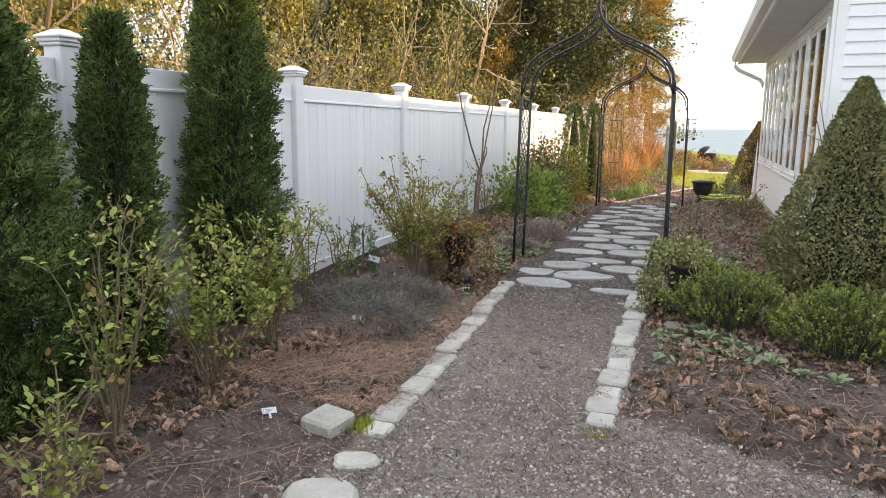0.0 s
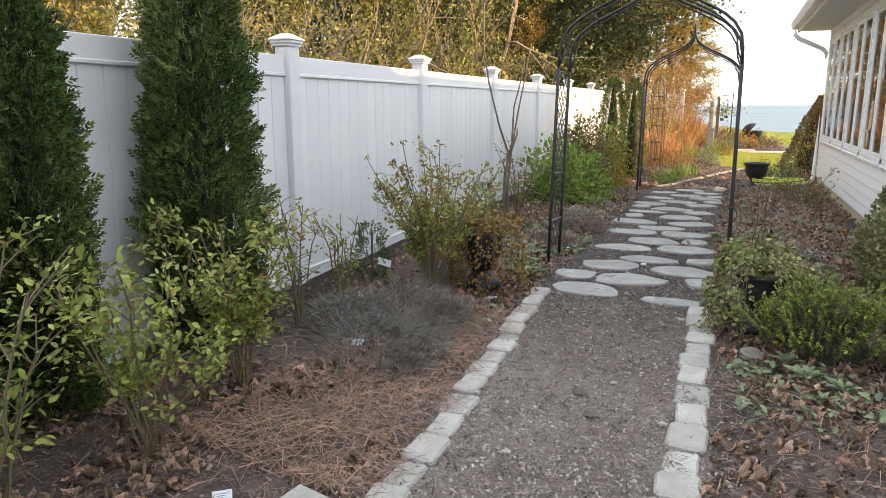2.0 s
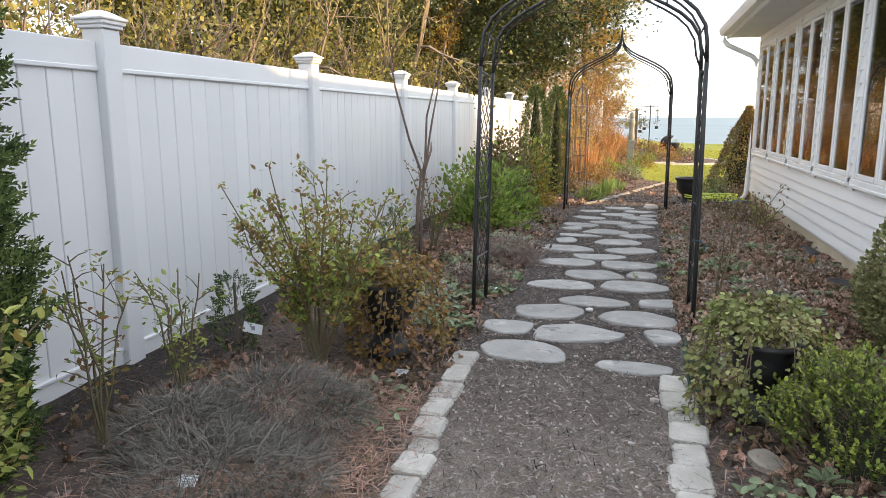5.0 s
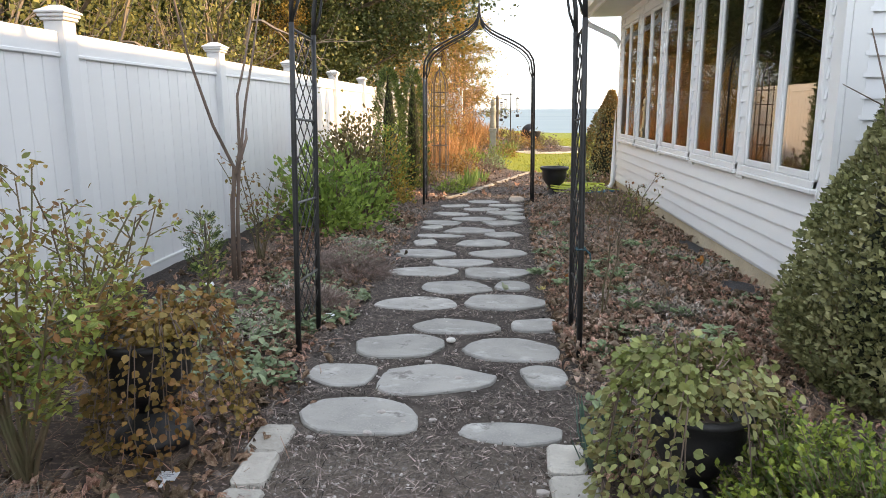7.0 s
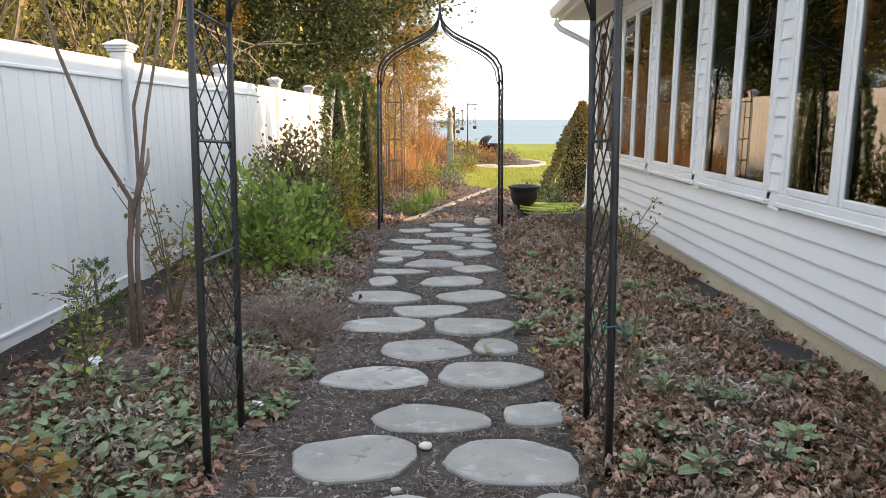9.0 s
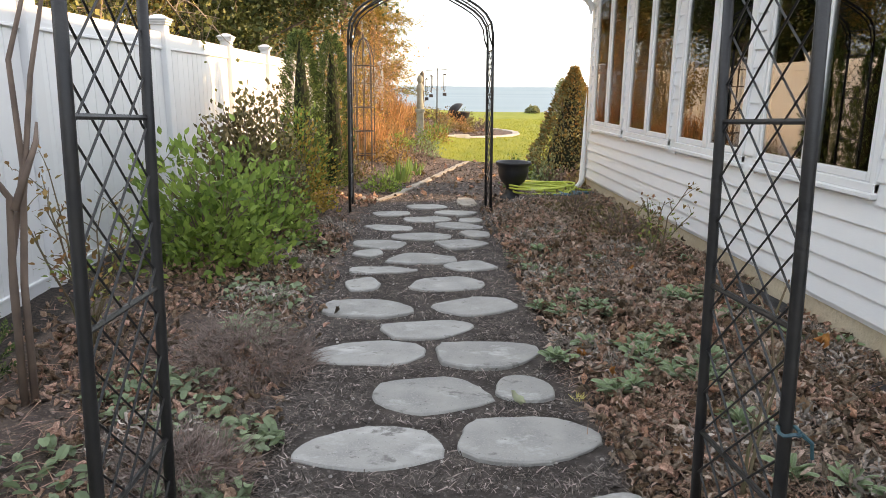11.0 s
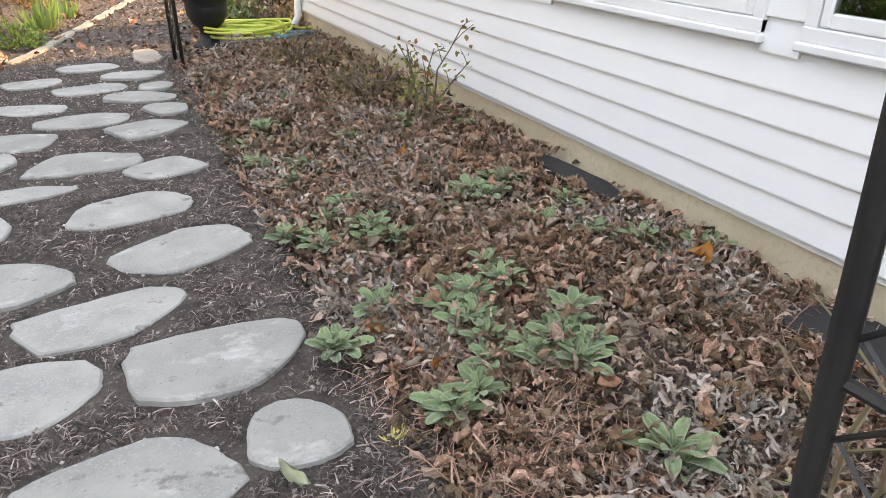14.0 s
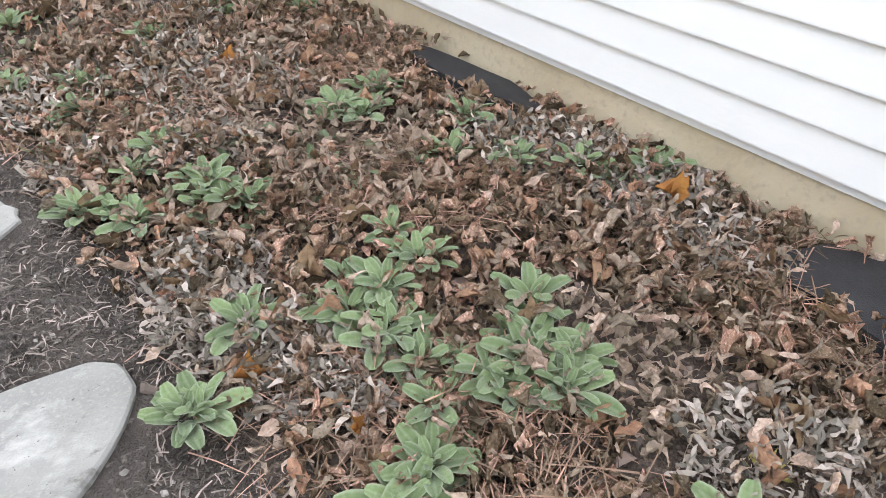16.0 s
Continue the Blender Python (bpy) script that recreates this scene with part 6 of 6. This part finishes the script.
strewn("mulch", "fine dark needle crumbs between the stepping stones", "mulch", 70000, (-2.5, -.85, 6.8, 11.5), STICK_V * (2.4, 1, 2), STICK_F, PATH_CRUMBS, (.006, .026), .010, .3, keep=lambda x, y: on_path(x, y) & off_stones(x, y))
strewn("loose_needles", "few brown needles lying on the stepping stones", "pine needles", 130, (-2.4, -1.0, 6.8, 14.6), STICK_V * (.8, 1, .5), STICK_F, MULCH, (.012, .03), .024, .03)
# single leaves on top of the drift beside the path
litter = thing("fallen_leaves", "single curled brown maple leaves on the drift", "leaves", kind="")
pieces = [Geo().add(tv, tf).mesh("leaf", DEAD_PIECE, True) for tv, tf in LEAVES]
for i in range(280):
    x, y = rng.uniform(-1.0, .36), rng.uniform(8.6, 12.2)
    if not off_fabric(x, y):
        x -= .4
    z = float(gh(x, y)) + .035 + .03 * rng.random()
    s = rng.uniform(.04, .085)
    part("leaf", pieces[i % 8], DEAD_PIECE, litter, m=pose(x, y, z, rng.uniform(-35, 35), rng.uniform(-35, 35), rng.uniform(0, 360)) @ Matrix.Diagonal((s, s, s, 1)))

# withered grey clumps
def withered(name, label, at, r0, h, n, mat, seed, thin=.6, size=.062):
    r = np.random.default_rng(seed)
    a, q = r.uniform(0, 2 * math.pi, n), np.sqrt(r.random(n))
    P = np.stack([np.cos(a) * q * r0, np.sin(a) * q * r0, h * (1 - q ** 2) * r.random(n)], -1)
    D = np.stack([np.cos(a), np.sin(a), r.normal(.1, .5, n)], -1)
    M = frames(D, np.tile((0, 0, 1.0), (n, 1)), r.uniform(.4, 1.1, n) * size, .7)
    M[:, :, 0] *= thin * 1.6
    g = Geo()
    if thin < .4:
        g.scatter(BLADE_V * (1.1, 1, 2), BLADE_F, M, P)
    else:
        for k in range(6):
            g.scatter(*limp_strip(k), M[k::6], P[k::6])
    return solo(name, g, mat, label, "withered plant", at, "withered plants", "stuff")


for i, (x, y, r0, h) in enumerate([(.10, 9.33, .16, .07), (.22, 9.58, .18, .07), (-.84, 9.80, .14, .06), (-.83, 9.67, .14, .05), (.16, 9.93, .2, .07), (-.35, 8.89, .18, .07), (-.84, 10.07, .16, .07), (-.92, 9.95, .12, .05), (-.76, 9.58, .10, .05), (.18, 9.5, .2, .08), (.02, 10.0, .16, .06), (-.40, 11.2, .2, .09), (-.9, 10.75, .16, .07), (-.6, 10.6, .16, .06), (.25, 9.8, .12, .07), (-.35, 10.9, .3, .1), (-.2, 11.6, .3, .1), (-.75, 11.2, .25, .09), (-.55, 12.3, .35, .12), (-.6, 13.5, .35, .14), (-.35, 14.2, .3, .14), (-.62, 8.7, .22, .08), (-.25, 8.35, .25, .09), (-.45, 7.9, .2, .1), (-2.75, 10.6, .35, .14), (-3.0, 8.1, .3, .1), (-2.8, 8.9, .3, .1), (-2.7, 11.6, .3, .12), (-2.6, 12.9, .3, .15)]):
    withered("withered_plant", "grey withered clump of last year's foliage", G3(x, y, i * 40, 1, .022 if y > 7.7 and x > -1.2 else .01), r0, h, 420, FROST, 400 + i)
for i, (x, y, r0, h) in enumerate([(-2.85, 5.1, .42, .20), (-2.95, 5.75, .42, .22), (-2.62, 9.75, .34, .26), (-3.2, 5.35, .3, .2), (-2.6, 8.75, .2, .12)]):
    withered("dry_twig_mound", "low mound of fine grey-brown dry stems", G3(x, y, i * 40), r0, h, 3600, GREY_MOUND if i in (0, 1, 3) else BROWN_MOUND, 430 + i, .12, .15)
bush("dry_bush", "bare brown low bush near the foundation", "dry bush", G3(-.02, 12.1), .42, .5, .34, 500, .03, DARKBUSH, 77, 16, shell=.3)
bush("dry_bush", "bare brown low bush near the foundation", "dry bush", G3(-.15, 13.3), .4, .5, .30, 400, .03, DARKBUSH, 78, 16, shell=.3)


# lamb's-ear rosettes
def rosette(seed, n=15, label="soft green lamb's-ear rosette among fallen leaves"):
    r = np.random.default_rng(seed)
    t = thing("lambs_ear", label, "low plant", group="lamb's-ear plants")
    tv, tf = oval_leaf(7, 7, .25, .34, .12)
    lm = Geo().add(tv, tf).mesh("leaf", LAMBS, True)
    rim = lm.attributes.new("rim", "FLOAT", "POINT")
    rim.data.foreach_set("value", np.tile([1.0, .12, 0, .45, 0, .12, 1.0], 7).astype(np.float32))
    for i in range(n):
        a = i * 137.5 + r.uniform(-15, 15)
        k = i / n
        s = (.034 + .040 * k) * r.uniform(.75, 1.2)
        q = .006 + .022 * k
        part("leaf", lm, LAMBS, t, m=pose(q * math.cos(math.radians(a + 90)), q * math.sin(math.radians(a + 90)), .012 + .018 * (1 - k), 72 - 50 * k + r.uniform(-18, 18), r.uniform(-25, 25), a) @ Matrix.Diagonal((s, s, s, 1)))
    return t


ROS = [rosette(1), rosette(2, 12), rosette(3, 17)]
ros_at = [(-.74, 9.80), (-.64, 9.80), (-.49, 9.74), (-.66, 9.62), (-.68, 9.51), (-.50, 9.43), (-.55, 9.31), (-.46, 9.30), (-.81, 9.33), (-.89, 9.30), (-.65, 10.23), (-.70, 10.41), (-.81, 10.61), (-.99, 10.52), (-.21, 10.47), (-.17, 10.40), (-.01, 10.51), (-.18, 10.07), (-.01, 9.92), (.14, 9.78), (.30, 9.63), (-1.06, 9.72), (.11, 10.17), (-.40, 11.43), (-.90, 11.39), (.2, 11.3), (-.05, 11.55), (-.80, 11.1), (-.55, 8.83), (-.75, 10.32), (-.90, 10.39), (-.54, 8.52), (-.64, 8.04), (-.82, 7.85), (-.59, 7.80), (0, 8.52), (.18, 8.67), (-.34, 7.80), (-.29, 8.32), (-.58, 9.70), (-.72, 9.70), (-.60, 9.38), (-.52, 9.36),
          (-.70, 8.15), (-.45, 8.0), (-.1, 8.45), (.08, 8.58), (-.4, 8.42), (-.2, 7.95), (-.75, 12.0), (-.5, 12.4), (-.8, 12.9), (-.4, 5.3), (-.55, 5.45), (-.2, 5.0), (-.62, 5.7), (-.05, 4.9), (-.5, 5.15), (.1, 4.8)]
ros_at += [(x + rng.normal(0, .05), y + rng.normal(0, .06)) for x, y in ros_at[:45]]
for i, (x, y) in enumerate(ros_at):
    s = .6 + .6 * abs(math.sin(i * 3.7))
    m = G3(x, y, i * 71, 1, .03 if y > 7.6 else .01)
    if i < 3:
        ROS[i].matrix_basis = m
        c = ROS[i]
    else:
        c = copy_thing(ROS[i % 3], m)
    c.scale = (s, s, s)


def carpet(name, label, spots, seed, mat, leaf=.05):
    """Low leafy ground cover, too fine to count."""
    r = np.random.default_rng(seed)
    P, D = [], []
    for x, y, q, n in spots:
        a, k = r.uniform(0, 2 * math.pi, n), q * np.sqrt(r.random(n))
        px, py = x + np.cos(a) * k, y + np.sin(a) * k
        p = on_ground(px, py, .008)
        p[:, 2] += r.random(n) * .05
        P.append(p)
        b = r.uniform(0, 2 * math.pi, n)
        D.append(np.stack([np.cos(b), np.sin(b), r.uniform(.1, .8, n)], -1))
    P, D = np.concatenate(P), np.concatenate(D)
    tv, tf = oval_leaf(3, 4, .30, .3, .1)
    return solo(name, Geo().scatter(tv, tf, frames(D, np.tile((0, 0, 1.0), (len(P), 1)), r.uniform(.6, 1.3, len(P)) * leaf, .3), P), mat, label, "ground cover", kind="stuff")


carpet("ground_cover", "grey-green low leafy ground cover by the arch", [(-3.0, 7.75, .45, 330), (-3.2, 8.4, .45, 270), (-2.75, 8.2, .25, 140), (-2.5, 8.55, .18, 170), (-2.85, 9.3, .3, 160), (-2.45, 9.0, .15, 110), (-2.6, 7.5, .2, 160), (-2.75, 10.9, .3, 160), (-2.65, 10.2, .2, 120), (-2.7, 12.2, .3, 120)], 5, WEED, .052)
carpet("ground_cover", "sparse low green leaves in the leaf drift", [(-.75, 10.9, .25, 60), (-.8, 11.9, .25, 70), (-.7, 12.8, .25, 60), (-.3, 12.6, .3, 50), (-.5, 10.3, .3, 50), (-.75, 7.2, .25, 120), (-.5, 5.2, .4, 130), (-.8, 5.6, .15, 50), (-2.6, 6.0, .3, 60)], 6, WEED, .042)

# fabric showing at the foundation
for x, y, rx, ry, a in ((.32, 10.42, .07, .30, 2), (.24, 8.95, .15, .22, -6)):
    o = outline(rx, ry, y, 18, .3, .2)
    g = Geo()
    z = float(gh(x, y)) + .055
    k = len(o)
    g.add([(p, q, .006 * noise.noise(Vector((p * 9, q * 9, 0)))) for p, q in o] + [(p, q, -.05) for p, q in o], [(i, (i + 1) % k, (i + 1) % k + k, i + k) for i in range(k)])
    g.f.append(np.array([np.arange(k)[::-1]]))
    solo("landscape_fabric", g, FABRIC, "black landscape fabric showing at the foundation", "landscape fabric", pose(x, y, z, 0, 0, a))

# plant tags
def plant_tag(at, label="white plastic plant tag stuck in the soil"):
    t = thing("plant_tag", label, "plant tag", at, "plant tags")
    part("stake", Geo().box(-.006, .006, -.0012, .0012, .0, .05, .0005), TAG, t)
    c = part("card", Geo().box(-.036, .036, -.0015, .0015, .04, .090, .001), TAG, t)
    for k in range(3):
        part("print", Geo().box(-.020, .020 - .008 * k, -.0022, -.0016, .070 - .011 * k, .0735 - .011 * k, 0), INK, c)


for x, y, r_, tl in ((-2.60, 3.42, 40, -55), (-2.93, 4.97, 10, -40), (-2.50, 8.45, -20, -45), (-3.05, 8.42, 15, -60), (-.98, 8.35, 0, -60), (-2.60, 6.45, 0, -60), (-3.35, 8.75, 50, -20)):
    plant_tag(pose(x, y, float(gh(x, y)) + .012, tl - 22, 0, r_))
t = thing("plant_label", "white label card hung on a seedling by the fence", "plant label", pose(-3.42, 6.32, float(gh(-3.42, 6.32)) + .18, -35, 20, 40))
part("card", Geo().box(-.055, .055, -.001, .001, -.03, .03, .0005), TAG, t)
part("print", Geo().box(-.01, .012, -.0018, -.0011, -.012, .012, 0), INK, t)

# tie on the arch
t = thing("twist_tie", "dark teal twist tie knotted round the arch post", "twist tie", pose(-0.953, 7.892, .66))
TEAL = material("teal_tie", (.03, .09, .10), (.02, .06, .08), 20, .5, .1, 60)
part("loop", Geo().tube([(.024 * math.cos(a), .024 * math.sin(a), .004 * math.sin(3 * a)) for a in np.linspace(0, 6.2, 14)], .005, seg=5), TEAL, t)
part("tail", Geo().tube([(.02, -.01, 0), (.045, -.02, -.02), (.05, -.02, -.06)], .006, .004, 5), TEAL, t)

# small finds
def lone_leaf(label, at, size, mat, seed):
    tv, tf = maple_leaf(seed) if seed < 3 else curled_leaf(seed)
    solo("fallen_leaf", Geo().add(tv * size, tf), mat, label, "leaf", at, "lone fallen leaves", smooth=True)


RUST_LEAF = material("rust_maple_leaf", (.50, .22, .06), (.40, .15, .05), 30, .7, .4, 120, soft=.15, spec=.3)
PALE_LEAF = material("pale_fallen_leaf", (.42, .46, .30), (.50, .50, .36), 30, .8, .2, 120, soft=.15, spec=.2)
STRAW = material("withered_yellow_flower", (.62, .56, .20), (.52, .44, .16), 40, .8, .2, 120, "island", .4)
for x, y, z, rz, sz, sd in ((.115, 9.477, .25, 20, .075, 1), (-.95, 9.72, .10, 80, .08, 2), (-.86, 9.47, .10, 140, .07, 0), (-.62, 8.95, .12, 10, .07, 1), (-.30, 11.0, .17, 60, .09, 2)):
    lone_leaf("large rust-orange fallen maple leaf on the drift", pose(x, y, z, 20, 15, rz), sz, RUST_LEAF, sd)
lone_leaf("curled pale green leaf lying on a stepping stone", pose(-1.34, 9.27, .075, 8, 10, 35), .10, PALE_LEAF, 7)
for x, y in ((-.379, 8.924), (-1.066, 9.30)):
    grass_clump("withered_flower", "withered yellow flower head lying on the leaves", "flower", G3(x, y, dz=.04), .035, .03, 26, STRAW, int(y * 10), 1.3, "withered flowers", 2.2)
solo("stick", Geo().tube([(0, 0, 0), (.2, .03, .02), (.42, -.02, .01), (.6, .05, .015)], .014, .007, 6), TWIG, "weathered fallen stick lying on the soil", "stick", pose(-3.55, 2.75, .16, 0, 0, 8))
solo("twig", Geo().tube([(0, 0, 0), (.12, .06, .02), (.26, .08, .0)], .005, .003, 5), TWIG, "thin dark twig lying on the soil", "twig", pose(-2.25, 3.05, .06, 0, 0, -25))
solo("twig", Geo().tube([(0, 0, 0), (.3, .1, .01), (.55, .3, .01)], .004, .003, 5), TWIG, "thin dark twig lying on the soil", "twig", pose(-2.75, 2.75, .10, 0, 0, 15))
solo("soil_clump", blob(.045, 21, 2, (1, .8, .3), .5), material("dark_clod", (.12, .095, .08), (.16, .13, .105), 20, .95, .6, 60), "small dark clod on the gravel path", "soil clod", pose(-1.62, 5.05, .035))
solo("soil_clump", blob(.04, 23, 2, (1, .7, .3), .5), bpy.data.materials["dark_clod"], "small dark clod on the gravel path", "soil clod", pose(-1.52, 4.80, .035))
for i in range(46):
    x, y = rng.uniform(-2.9, -.4), rng.uniform(2.6, 8.0)
    s = rng.uniform(.012, .03)
    solo("small_stone", blob(s, i + 100, 1, (1, .8, .6), .3), CHIP, "small pale stone lying loose on the soil", "stone", pose(x, y, float(gh(x, y)) + s * .4), "loose small stones")
grass_clump("grass_tuft", "small tuft of fresh green grass by the block", "grass tuft", G3(-2.17, 3.55), .09, .06, 120, GRASS, 8, .6)
grass_clump("grass_tuft", "small tuft of green grass at the edging's end", "grass tuft", G3(-1.07, 3.95), .05, .07, 90, GRASS, 9, .6)


def lawn_blades():
    n = 26000
    x, y = rng.uniform(-1.6, 9, n), rng.uniform(18.2, 42, n)
    k = lawn_zone(x, y) > .6
    x, y = x[k], y[k]
    m = len(x)
    D = np.stack([rng.normal(0, .4, m), rng.normal(0, .4, m), np.ones(m)], -1)
    solo("grass", Geo().scatter(BLADE_V * (2, 1, 1), BLADE_F, frames(D, rng.normal(size=(m, 3)), rng.uniform(.03, .07, m), .2), np.stack([x, y, gh(x, y) - .005], -1)), GRASS, "short yellow-green lawn grass in low sun", "grass", kind="stuff")


lawn_blades()
